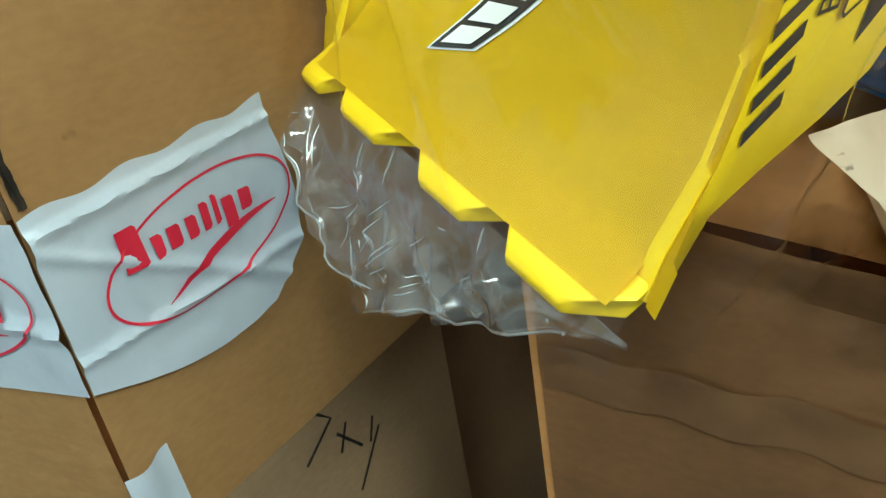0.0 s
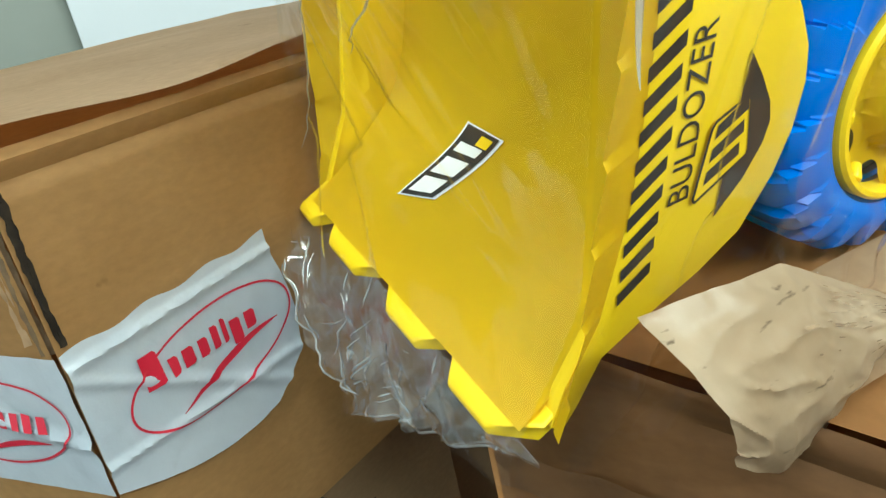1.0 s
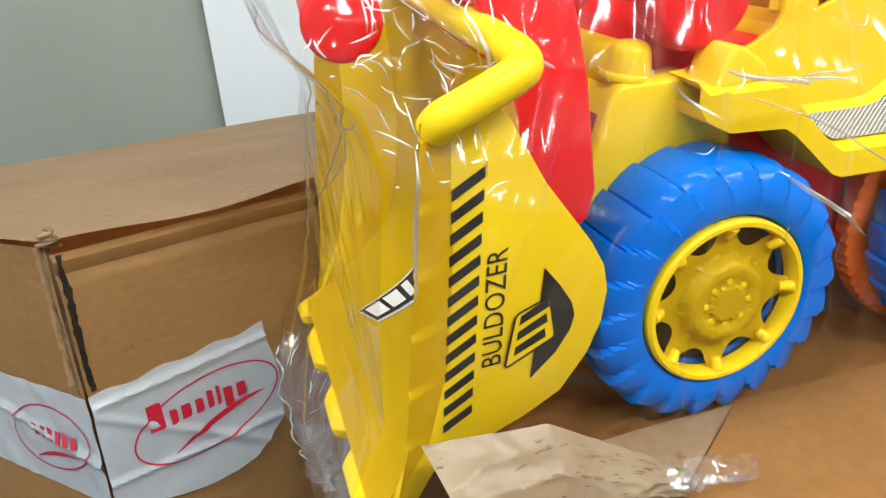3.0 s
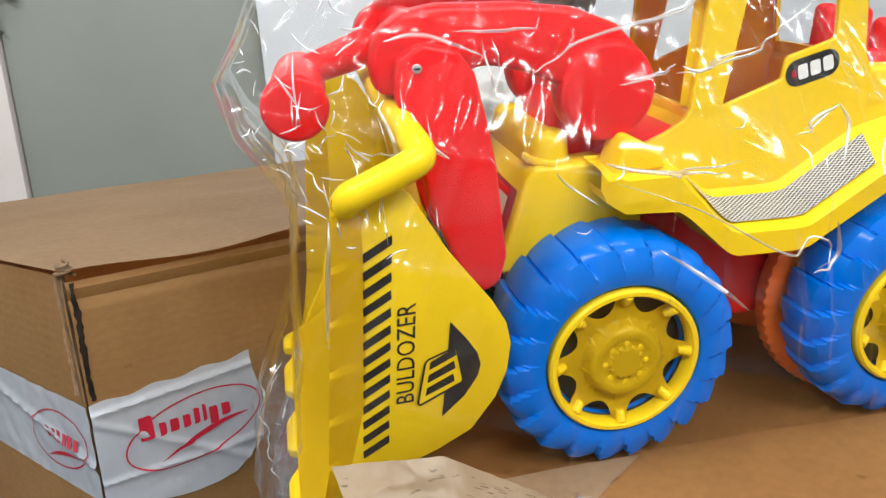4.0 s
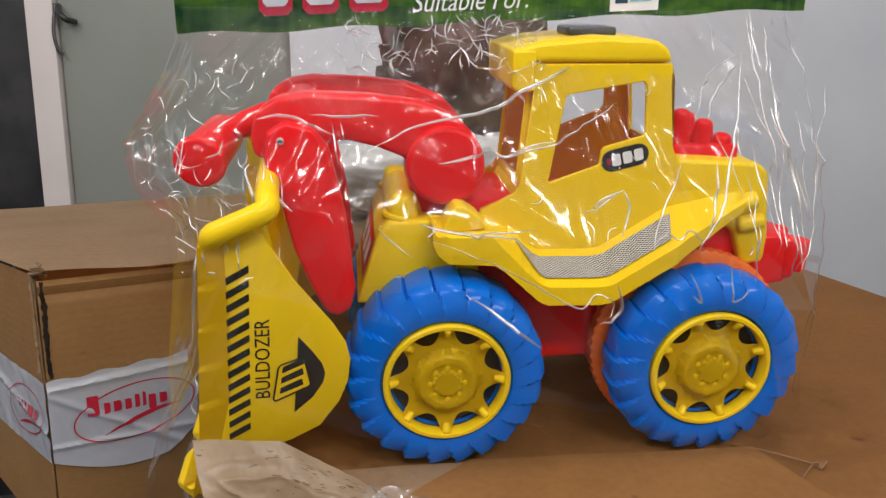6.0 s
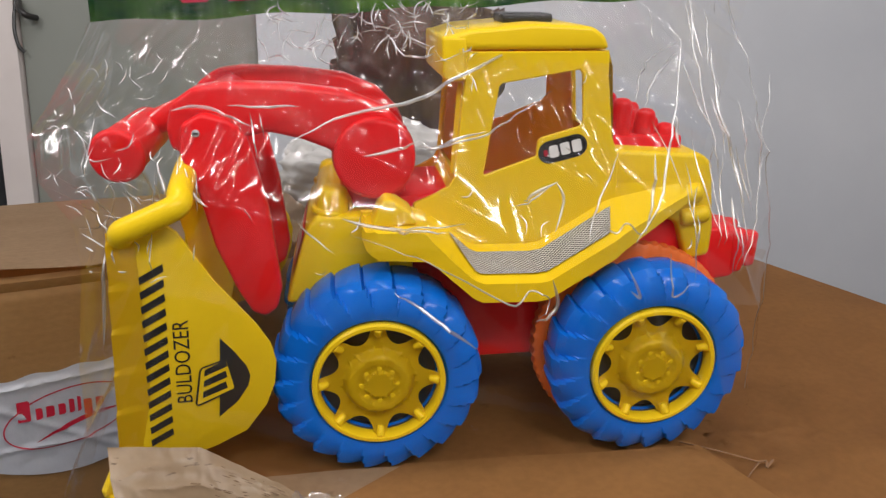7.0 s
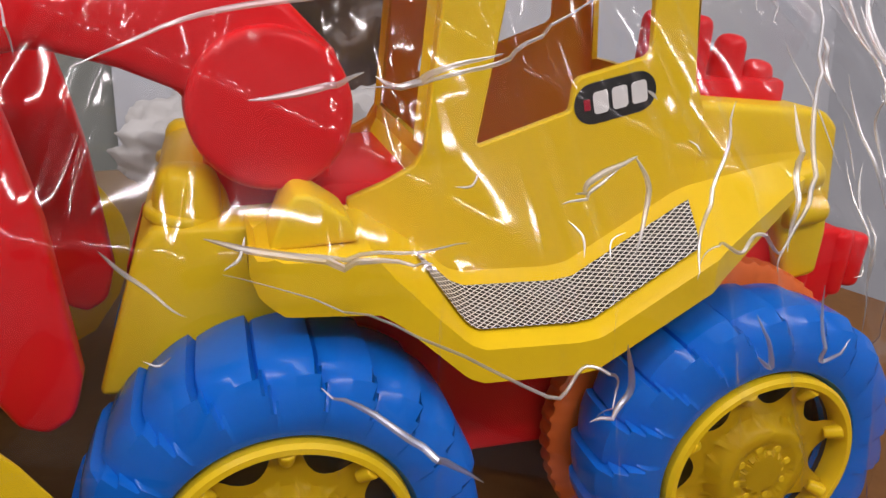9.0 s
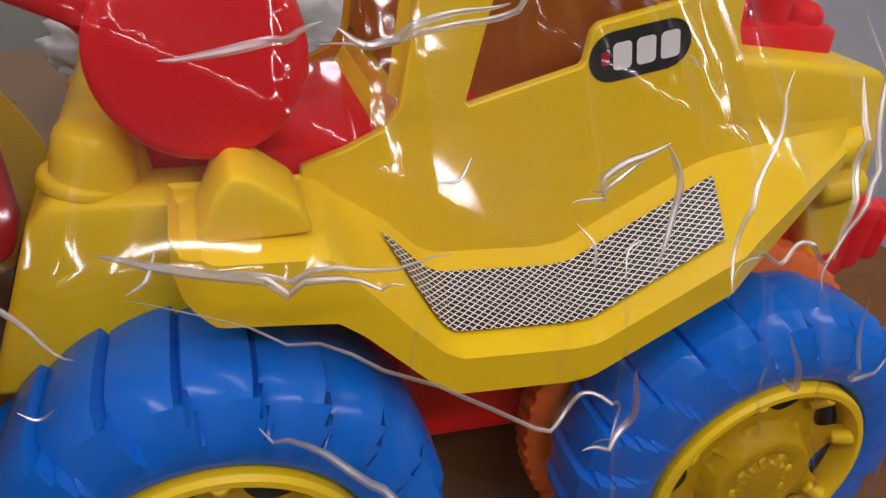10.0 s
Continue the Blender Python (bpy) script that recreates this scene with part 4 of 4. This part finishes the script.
# bonnet, nose and rear
nose = part("nose", slab([(-0.0565, 0.098), (-0.0405, 0.149), (-0.035, 0.1555), (-0.008, 0.1555), (0.025, 0.157), (0.025, 0.098)], 0.037, 0.133, 0.003, 3), YELLOW, toy, "yellow front hood")
part("hump", slab([(-0.037, 0.15), (-0.035, 0.165), (-0.029, 0.1705), (-0.02, 0.1705), (-0.013, 0.164), (-0.01, 0.15)], 0.05, 0.12, 0.004, 3), YELLOW, nose, "rounded hump across the hood")
for y in (0.05, 0.12):
    post = part("post", tube((-0.0255, y, 0.15), (-0.0235, y, 0.172), 0.0115, 0.0092, 24, 0.005), YELLOW, nose, "short rounded post")
    part("collar", tube((-0.0268, y, 0.154), (-0.0262, y, 0.158), 0.0122, 0.0118, 24, 0.0015), YELLOW, post)


def on_nose(s, t, lift):
    p = Vector((-0.0549, 0, 0.103)).lerp(Vector((-0.0421, 0, 0.144)), t)
    return (p.x - lift * 0.95, 0.043 + 0.084 * s, p.z + lift * 0.3)


print_on("nose_sticker", [(0.0, 0.25), (1.0, 0.25), (1.0, 0.95), (0.0, 0.95)], nose, on_nose, 0.0006, mat=TAPE_RED)
for k in range(3):
    print_on("nose_sticker", [(0.12 + 0.28 * k, 0.4), (0.32 + 0.28 * k, 0.4), (0.32 + 0.28 * k, 0.8), (0.12 + 0.28 * k, 0.8)], nose, on_nose, 0.001, mat=WHITE)
rear = part("rear_hood", slab([(0.15, 0.118), (0.15, 0.1895), (0.158, 0.1915), (0.217, 0.1875), (0.225, 0.181), (0.2315, 0.135), (0.231, 0.116), (0.214, 0.113), (0.205, 0.14), (0.18, 0.15)], 0.045, 0.125, 0.0035, 3), YELLOW, toy, "yellow engine cover")
for dy in (0.0425, 0.1205):
    part("louvre", tube((0.196, dy + 0.003, 0.1565), (0.219, dy + 0.003, 0.1625), 0.0068, 0.0068, 16, 0.003), YELLOW, rear)
    part("louvre", tube((0.206, dy + 0.003, 0.144), (0.226, dy + 0.003, 0.147), 0.006, 0.006, 16, 0.003), YELLOW, rear)
engine = part("engine", block(0.157, 0.21, 0.062, 0.108, 0.18, 0.197, 0.003), RED, toy, "red moulded engine block")
for x, z in ((0.168, 0.2205), (0.185, 0.2135), (0.2, 0.2035)):
    part("cylinder", tube((x, 0.072, 0.19), (x + 0.001, 0.07, z), 0.0078, 0.006, 18, 0.004), RED, engine)
    part("cylinder", tube((x, 0.098, 0.19), (x + 0.001, 0.1, z), 0.0078, 0.006, 18, 0.004), RED, engine)
hitch = part("hitch", slab([(0.222, 0.078), (0.226, 0.128), (0.262, 0.128), (0.268, 0.122), (0.266, 0.112), (0.27, 0.102), (0.262, 0.09), (0.244, 0.088), (0.238, 0.074), (0.226, 0.07)], 0.066, 0.104, 0.003, 3), RED, toy, "red moulded rear hitch")
for x, z0, z1 in ((0.264, 0.094, 0.126), (0.273, 0.098, 0.124)):
    part("hitch_rib", tube((x, 0.07, z0), (x, 0.07, z1), 0.006, 0.0068, 18, 0.003), RED, hitch)
    part("hitch_rib", tube((x, 0.1, z0), (x, 0.1, z1), 0.006, 0.0068, 18, 0.003), RED, hitch)

# loader arms
BOOM = [(-0.1145, 0.2), (-0.1165, 0.213), (-0.112, 0.2275), (-0.1, 0.2355), (-0.083, 0.238), (-0.046, 0.2365), (-0.015, 0.2325), (0.008, 0.223), (0.022, 0.209), (0.0275, 0.1945), (0.0255, 0.179), (0.0155, 0.168), (0.003, 0.1645), (-0.0105, 0.168), (-0.0195, 0.1775), (-0.0225, 0.196), (-0.04, 0.2035), (-0.06, 0.209), (-0.08, 0.205), (-0.1, 0.197)]
LEG = [(-0.108, 0.2), (-0.106, 0.217), (-0.094, 0.2235), (-0.079, 0.2195), (-0.0705, 0.2085), (-0.066, 0.19), (-0.061, 0.165), (-0.0565, 0.117), (-0.06, 0.1035), (-0.0675, 0.0985), (-0.0755, 0.102), (-0.083, 0.117), (-0.0935, 0.145), (-0.1005, 0.18)]


def arm(dy, far):
    ys = [0.029 + dy + 0.010 * max(0.0, min(1.0, (x + 0.1) / 0.1)) for x, z in BOOM]
    a = part("loader_arm", slab(BOOM, 0, 0.05 + dy, 0.004, 3, ys), RED, toy, "red loader arm")
    part("arm_leg", slab(LEG, 0.017 + dy, 0.0275 + dy, 0.003, 3), RED, a)
    part("pivot_cap", tube((0.002, 0.033 + dy, 0.1915), (0.002, 0.05 + dy, 0.1915), 0.0245, 0.0262, 48, 0.003), RED, a, "round pivot cap")
    part("pivot_hole", tube((0.002, 0.0327 + dy, 0.1905), (0.002, 0.04 + dy, 0.1905), 0.002, 0.002, 16), RED, a)
    screw = part("screw", tube((-0.0975, 0.0155 + dy, 0.2125), (-0.0975, 0.03 + dy, 0.2125), 0.0021, 0.0023, 16, 0.0006), STEEL, a, "small steel screw")
    part("screw_slot", block(-0.0989, -0.0961, 0.0152 + dy, 0.016 + dy, 0.2121, 0.2129), BLACK, screw)


arm(0.0, False)
arm(0.085, True)
part("arm_bar", tube((-0.09, 0.045, 0.222), (-0.09, 0.12, 0.222), 0.011, None, 20, 0.002), RED, toy)
part("arm_bar", tube((0.003, 0.045, 0.1905), (0.003, 0.125, 0.1905), 0.015, None, 24, 0.002), RED, toy)
part("arm_base", slab([(-0.022, 0.15), (-0.018, 0.178), (-0.005, 0.19), (0.012, 0.188), (0.022, 0.172), (0.024, 0.155)], 0.056, 0.114, 0.003), RED, toy, "red arm mount")
handle = part("handle", tube((-0.152, 0.056, 0.192), (-0.147, 0.125, 0.197), 0.0158, 0.0142, 32, 0.003), RED, toy, "round red handle")
part("handle_cap", tube((-0.1522, 0.0525, 0.1918), (-0.1517, 0.06, 0.1923), 0.0164, 0.0172, 36, 0.003), RED, handle)
part("handle_neck", tube((-0.147, 0.112, 0.2), (-0.108, 0.088, 0.216), 0.008, 0.01, 20, 0.003), RED, handle)

# ---- the clear bag round the toy, with its header card ----
bag = thing("plastic_bag", "clear glossy plastic bag with wrinkles, closed round the toy", "bag", TOY)
HULL = [(-0.02, -0.012), (0.03, -0.018), (0.09, -0.02), (0.15, -0.014), (0.2, 0.012), (0.24, 0.04), (0.268, 0.068), (0.29, 0.082)]


def wrinkle(x, z, s):
    """Creases that fan down from the card, and fine crumples low at the left."""
    a = math.atan2(x - 0.04, 0.42 - z)
    ridged = 1 - abs(noise.noise(Vector((a * 16, z * 3.5, s))))
    w = 0.0055 * ridged ** 6
    d = x * 0.5 + z
    w += 0.0055 * (1 - abs(noise.noise(Vector((d * 16, (x - z) * 3.0, s + 4))))) ** 7
    low = math.exp(-(((x + 0.19) / 0.05) ** 2 + ((z - 0.0) / 0.06) ** 2))
    top = math.exp(-(((x - 0.0) / 0.09) ** 2 + ((z - 0.258) / 0.022) ** 2))
    grip = math.exp(-(((x + 0.15) / 0.03) ** 2 + ((z - 0.195) / 0.04) ** 2))
    w += (0.5 * low + 0.8 * top + 0.6 * grip) * 0.016 * (0.5 - abs(noise.noise(Vector((x * 55, z * 60, s + 9)))))
    w += (0.6 * top + 0.6 * grip) * 0.008 * (0.4 - abs(noise.noise(Vector((x * 130, z * 120, s + 2)))))
    return w


X_LEFT = [(-0.03, -0.188), (0.0, -0.1885), (0.02, -0.18), (0.05, -0.165), (0.09, -0.163), (0.15, -0.155), (0.17, -0.16), (0.19, -0.177), (0.212, -0.184), (0.228, -0.174), (0.25, -0.163), (0.275, -0.157), (0.3, -0.157)]


def bag_front(u, v):
    z = -0.018 + 0.303 * v
    left, right = pick(X_LEFT, z), 0.292 - 0.045 * v
    x = left + (right - left) * u
    y = pick(HULL, z)
    y += 0.085 * max(0.0, (u - 0.82) / 0.18) ** 2 * (1 - 0.7 * v)
    y += 0.012 * max(0.0, min(1.0, (x + 0.05) / 0.06)) * (1 - v)
    return (x, y - wrinkle(x, z, 1.0) * min(1.0, u * 12) - 0.003, z)


part("front_film", sheet(240, 160, bag_front), FILM, bag, smooth=180)


def bag_left(u, v):
    """The bag's end, stretched over the bucket's mouth."""
    z = -0.018 + 0.303 * v
    y0 = pick(HULL, z) - 0.003
    y1 = 0.214 - 0.129 * max(0.0, v - 0.45) / 0.55
    y = y0 + (y1 - y0) * u
    dip = math.sin(math.pi * u)
    d = z - 0.55 * y
    w = 0.005 * (1 - abs(noise.noise(Vector((d * 22, y * 5, 3))))) ** 7 + 0.003 * (1 - abs(noise.noise(Vector((d * 40, y * 9, 8))))) ** 8 + 0.0012 * noise.noise(Vector((y * 20, z * 20, 2)))
    x = pick(X_LEFT, z + 0.012 * u) - 0.004 * dip * (1 if z < 0.05 else -1) - w * dip - 0.002
    return (x, y, z)


part("end_film", sheet(110, 150, bag_left), FILM_TAUT, bag, smooth=180)


def bag_back(u, v):
    z = -0.004 + 0.289 * v
    left, right = pick(X_LEFT, z), 0.292 - 0.045 * v
    x = left + (right - left) * u
    y = 0.214 - 0.129 * max(0.0, v - 0.45) / 0.55
    y -= 0.085 * max(0.0, (u - 0.82) / 0.18) ** 2 * (1 - 0.8 * v)
    return (x, y + 0.5 * wrinkle(x, z, 7.0), z)


part("back_film", sheet(120, 80, bag_back), FILM_TAUT, bag, smooth=180)


HANG = [(0.0, 0.006), (0.12, 0.034), (0.27, 0.08), (0.34, 0.09), (0.42, 0.084), (0.6, 0.068), (0.8, 0.05), (0.94, 0.036), (1.0, 0.028)]


def bag_low(layer):
    """The loose crumpled bottom of the bag, hanging off the bucket's teeth."""
    def at(u, v):
        y = 0.203 - 0.206 * u
        top, end = -0.024 + 0.073 * y, min(-0.027 + 0.073 * y, -0.004 + 0.012 * u - pick(HANG, u))
        z = top + (end - top) * v
        k = Vector((y * 24, z * 24, layer * 5.0))
        c = abs(noise.noise(k)) + 0.5 * abs(noise.noise(k * 2.3))
        hold = min(1.0, v * 3) * min(1.0, (1 - u) * 8, u * 8 + 0.1)
        x = -0.171 - 0.024 * v * min(1.0, 1.3 * (1 - u)) - layer * 0.005 * math.sin(math.pi * min(1.0, v * 1.05)) * hold + 0.02 * (c - 0.4) * hold
        return (x, y - 0.02 * v * max(0.0, 0.4 - u), z + 0.003 * noise.noise(k * 1.4) * v)
    return at


part("bottom_film", merge(sheet(110, 50, bag_low(1.0)), sheet(110, 50, bag_low(-0.4))), FILM_LOOSE, bag, "crumpled loose film", smooth=30)

card = part("header_card", sheet(60, 10, lambda u, v: (-0.1625 + 0.412 * u, 0.078 + 0.006 * v - 0.003 * math.sin(u * 9), 0.268 + 0.018 * u + 0.09 * v + 0.0012 * math.sin(u * 30) * (1 - v)), 0.0008), CARD_GREEN, bag, "green printed header card")


def on_card(s, t, lift):
    return (-0.1625 + 0.412 * s, 0.078 + 0.006 * t - 0.003 * math.sin(s * 9) - lift, 0.268 + 0.018 * s + 0.09 * t)


print_on("card_sky", [(0.0, 0.27), (0.13, 0.28), (0.135, 1.0), (0.0, 1.0)], card, on_card, 0.0007, mat=NAVY)
for k, (a, b) in enumerate(((0.125, 0.175), (0.19, 0.245), (0.26, 0.32))):
    print_on("card_mark", [(a, 0.14), (a + 0.008, 0.1), (b - 0.008, 0.1), (b, 0.14), (b, 0.62), (a, 0.62)], card, on_card, 0.0009, mat=TAPE_RED)
    print_on("card_mark", [(a + 0.006, 0.19), (a + 0.012, 0.16), (b - 0.012, 0.16), (b - 0.006, 0.19), (b - 0.006, 0.58), (a + 0.006, 0.58)], card, on_card, 0.0013, mat=SILVER)
lettering("lettering", "Suitable For:", 0.02, WHITE, card, lambda r, up: on_card(0.355 + 0.185 * r + up * 0.5, 0.085 + up * 9.5, 0.0011), "white slanted lettering")
print_on("card_label", [(0.672, 0.035), (0.75, 0.035), (0.75, 0.6), (0.672, 0.6)], card, on_card, 0.001, mat=WHITE)
print_on("card_label", [(0.68, 0.09), (0.7, 0.09), (0.7, 0.22), (0.68, 0.22)], card, on_card, 0.0014, mat=NAVY)
print_on("card_label", [(0.704, 0.1), (0.738, 0.1), (0.738, 0.3), (0.704, 0.3)], card, on_card, 0.0014, mat=TEAL)

# folds in the film, which catch the light as thin lines


def film_y(x, z):
    v = (z + 0.018) / 0.303
    left, right = pick(X_LEFT, z), 0.292 - 0.045 * v
    u = min(1.0, max(0.0, (x - left) / (right - left)))
    return bag_front(u, v)[1] - 0.0006


FOLDS = [
    [(-0.047, 0.208), (-0.016, 0.22), (0.023, 0.227), (0.052, 0.24), (0.093, 0.256), (0.123, 0.261)],
    [(0.025, 0.202), (0.049, 0.205), (0.075, 0.214), (0.108, 0.232)],
    [(-0.001, 0.164), (0.016, 0.162), (0.051, 0.163)],
    [(-0.015, 0.16), (0.029, 0.142), (0.076, 0.115), (0.09, 0.122), (0.101, 0.116), (0.095, 0.104)],
    [(0.209, 0.284), (0.206, 0.242), (0.207, 0.193)],
    [(0.199, 0.259), (0.182, 0.217), (0.173, 0.185), (0.16, 0.159), (0.15, 0.15)],
    [(0.146, 0.198), (0.13, 0.174), (0.121, 0.15)],
    [(0.159, 0.225), (0.17, 0.246), (0.196, 0.258)],
    [(0.164, 0.222), (0.176, 0.24), (0.194, 0.252)],
    [(0.219, 0.255), (0.217, 0.218), (0.224, 0.185), (0.228, 0.144)],
    [(-0.111, 0.224), (-0.093, 0.226), (-0.067, 0.216)],
    [(-0.08, 0.227), (-0.058, 0.226), (-0.04, 0.226)],
    [(0.105, 0.184), (0.109, 0.174), (0.103, 0.157)],
    [(0.147, 0.135), (0.156, 0.116), (0.15, 0.12)],
    [(0.174, 0.142), (0.177, 0.115), (0.186, 0.123)],
    [(0.009, 0.125), (0.037, 0.105), (0.057, 0.088)],
    [(-0.117, 0.199), (-0.112, 0.181), (-0.117, 0.169)],
    [(-0.103, 0.196), (-0.098, 0.184), (-0.09, 0.178)],
    [(-0.144, 0.157), (-0.147, 0.133), (-0.15, 0.105)],
    [(0.221, 0.276), (0.215, 0.245)],
    [(0.085, 0.174), (0.094, 0.178), (0.106, 0.184)],
    [(-0.043, 0.168), (-0.037, 0.161), (-0.024, 0.152)],
    [(-0.019, 0.169), (-0.008, 0.165), (0.015, 0.161), (0.039, 0.16)],
    [(0.081, 0.171), (0.093, 0.175), (0.1, 0.18)],
    [(0.123, 0.154), (0.131, 0.159), (0.14, 0.155), (0.146, 0.161), (0.154, 0.154), (0.159, 0.158)],
    [(0.168, 0.197), (0.164, 0.177), (0.158, 0.154)],
    [(0.183, 0.218), (0.183, 0.201)],
    [(-0.006, 0.2), (0.006, 0.201), (0.016, 0.203), (0.026, 0.206)],
    [(0.093, 0.102), (0.106, 0.111), (0.102, 0.129)],
    [(0.029, 0.205), (0.035, 0.203), (0.049, 0.207), (0.065, 0.212)],
]
for line in FOLDS:
    pts = smooth_line([(x, 0, z) for x, z in line], 7)
    r = 0.0009 + 0.0003 * math.sin(line[0][0] * 900)
    part("fold", rod([(p.x, film_y(p.x, p.z), p.z) for p in pts], r, 8, True), FOLD, bag)
for line in ([(0.02, 0.195), (0.06, 0.15), (0.11, 0.105), (0.13, 0.085)], [(0.01, 0.185), (0.05, 0.14), (0.09, 0.112)], [(0.1, 0.2), (0.14, 0.16), (0.17, 0.1)], [(0.0, 0.165), (0.04, 0.155), (0.09, 0.17)], [(0.17, 0.14), (0.18, 0.08), (0.185, 0.03)]):
    pts = smooth_line([(0, y, z) for y, z in line], 8)
    ends = []
    for p in pts:
        v = (p.z + 0.018) / 0.303
        y0, y1 = pick(HULL, p.z) - 0.003, 0.214 - 0.129 * max(0.0, v - 0.45) / 0.55
        ends.append(bag_left((p.y - y0) / (y1 - y0), v))
    part("fold", rod([(x - 0.0005, y, z) for x, y, z in ends], 0.0006, 8, True), FOLD, bag)


def fine_folds(count, x0, x1, z0, z1, upright, size, seed):
    """Short creases scattered over a stretch of the film."""
    rnd = random.Random(seed)
    many = []
    for _ in range(count):
        x, z = rnd.uniform(x0, x1), rnd.uniform(z0, z1)
        a = rnd.gauss(math.pi / 2, 0.2) if upright else rnd.uniform(0, math.pi)
        d = size * rnd.uniform(0.4, 1.3)
        bend = rnd.uniform(-0.05, 0.05) * d if upright else rnd.uniform(-0.25, 0.25) * d
        pts = smooth_line([(x, 0, z), (x + d * math.cos(a) / 2 - bend * math.sin(a), 0, z + d * math.sin(a) / 2 + bend * math.cos(a)), (x + d * math.cos(a), 0, z + d * math.sin(a))], 4)
        pts = [p for p in pts if -0.015 < p.z < 0.282 and p.x > pick(X_LEFT, p.z) + 0.002]
        if len(pts) > 2:
            many.append(rod([(p.x, film_y(p.x, p.z), p.z) for p in pts], rnd.uniform(0.0003, 0.0006), 6, True))
    ob = part("fine_folds", merge(*many), FOLD, bag)
    ob["kind"] = "stuff"


fine_folds(90, -0.06, 0.075, 0.246, 0.277, False, 0.014, 3)
fine_folds(70, -0.178, -0.115, 0.14, 0.25, False, 0.011, 5)
fine_folds(30, 0.175, 0.262, 0.12, 0.275, True, 0.045, 7)
fine_folds(14, -0.1, 0.22, 0.14, 0.24, False, 0.008, 9)
fine_folds(12, -0.16, -0.06, 0.14, 0.21, True, 0.02, 11)
# the bag's welded edges
for side in (1.0,):
    part("seam", rod([Vector(bag_front(side, 0.02 + 0.97 * k / 60)) + Vector((0, 0, 0)) for k in range(61)], 0.0004, 6), FOLD, bag)

# creases and the hem of the loose film below
rnd = random.Random(21)
creases = []
for _ in range(46):
    u, v = min(0.95, max(0.05, rnd.gauss(0.4, 0.2))), rnd.uniform(0.2, 0.95)
    du, dv = rnd.uniform(-0.06, 0.06), rnd.uniform(-0.25, 0.25)
    pts = [Vector(bag_low(1.0)(min(1.0, max(0.0, u + du * k / 8)), min(1.0, max(0.0, v + dv * k / 8)))) + Vector((-0.0006, 0, 0)) for k in range(9)]
    creases.append(rod(pts, rnd.uniform(0.0003, 0.0006), 6, True))
ob = part("fine_folds", merge(*creases), FOLD, bag)
ob["kind"] = "stuff"
part("hem", rod([bag_low(1.0)(k / 80, 1.0) for k in range(72)], 0.0006, 6), FOLD, bag)
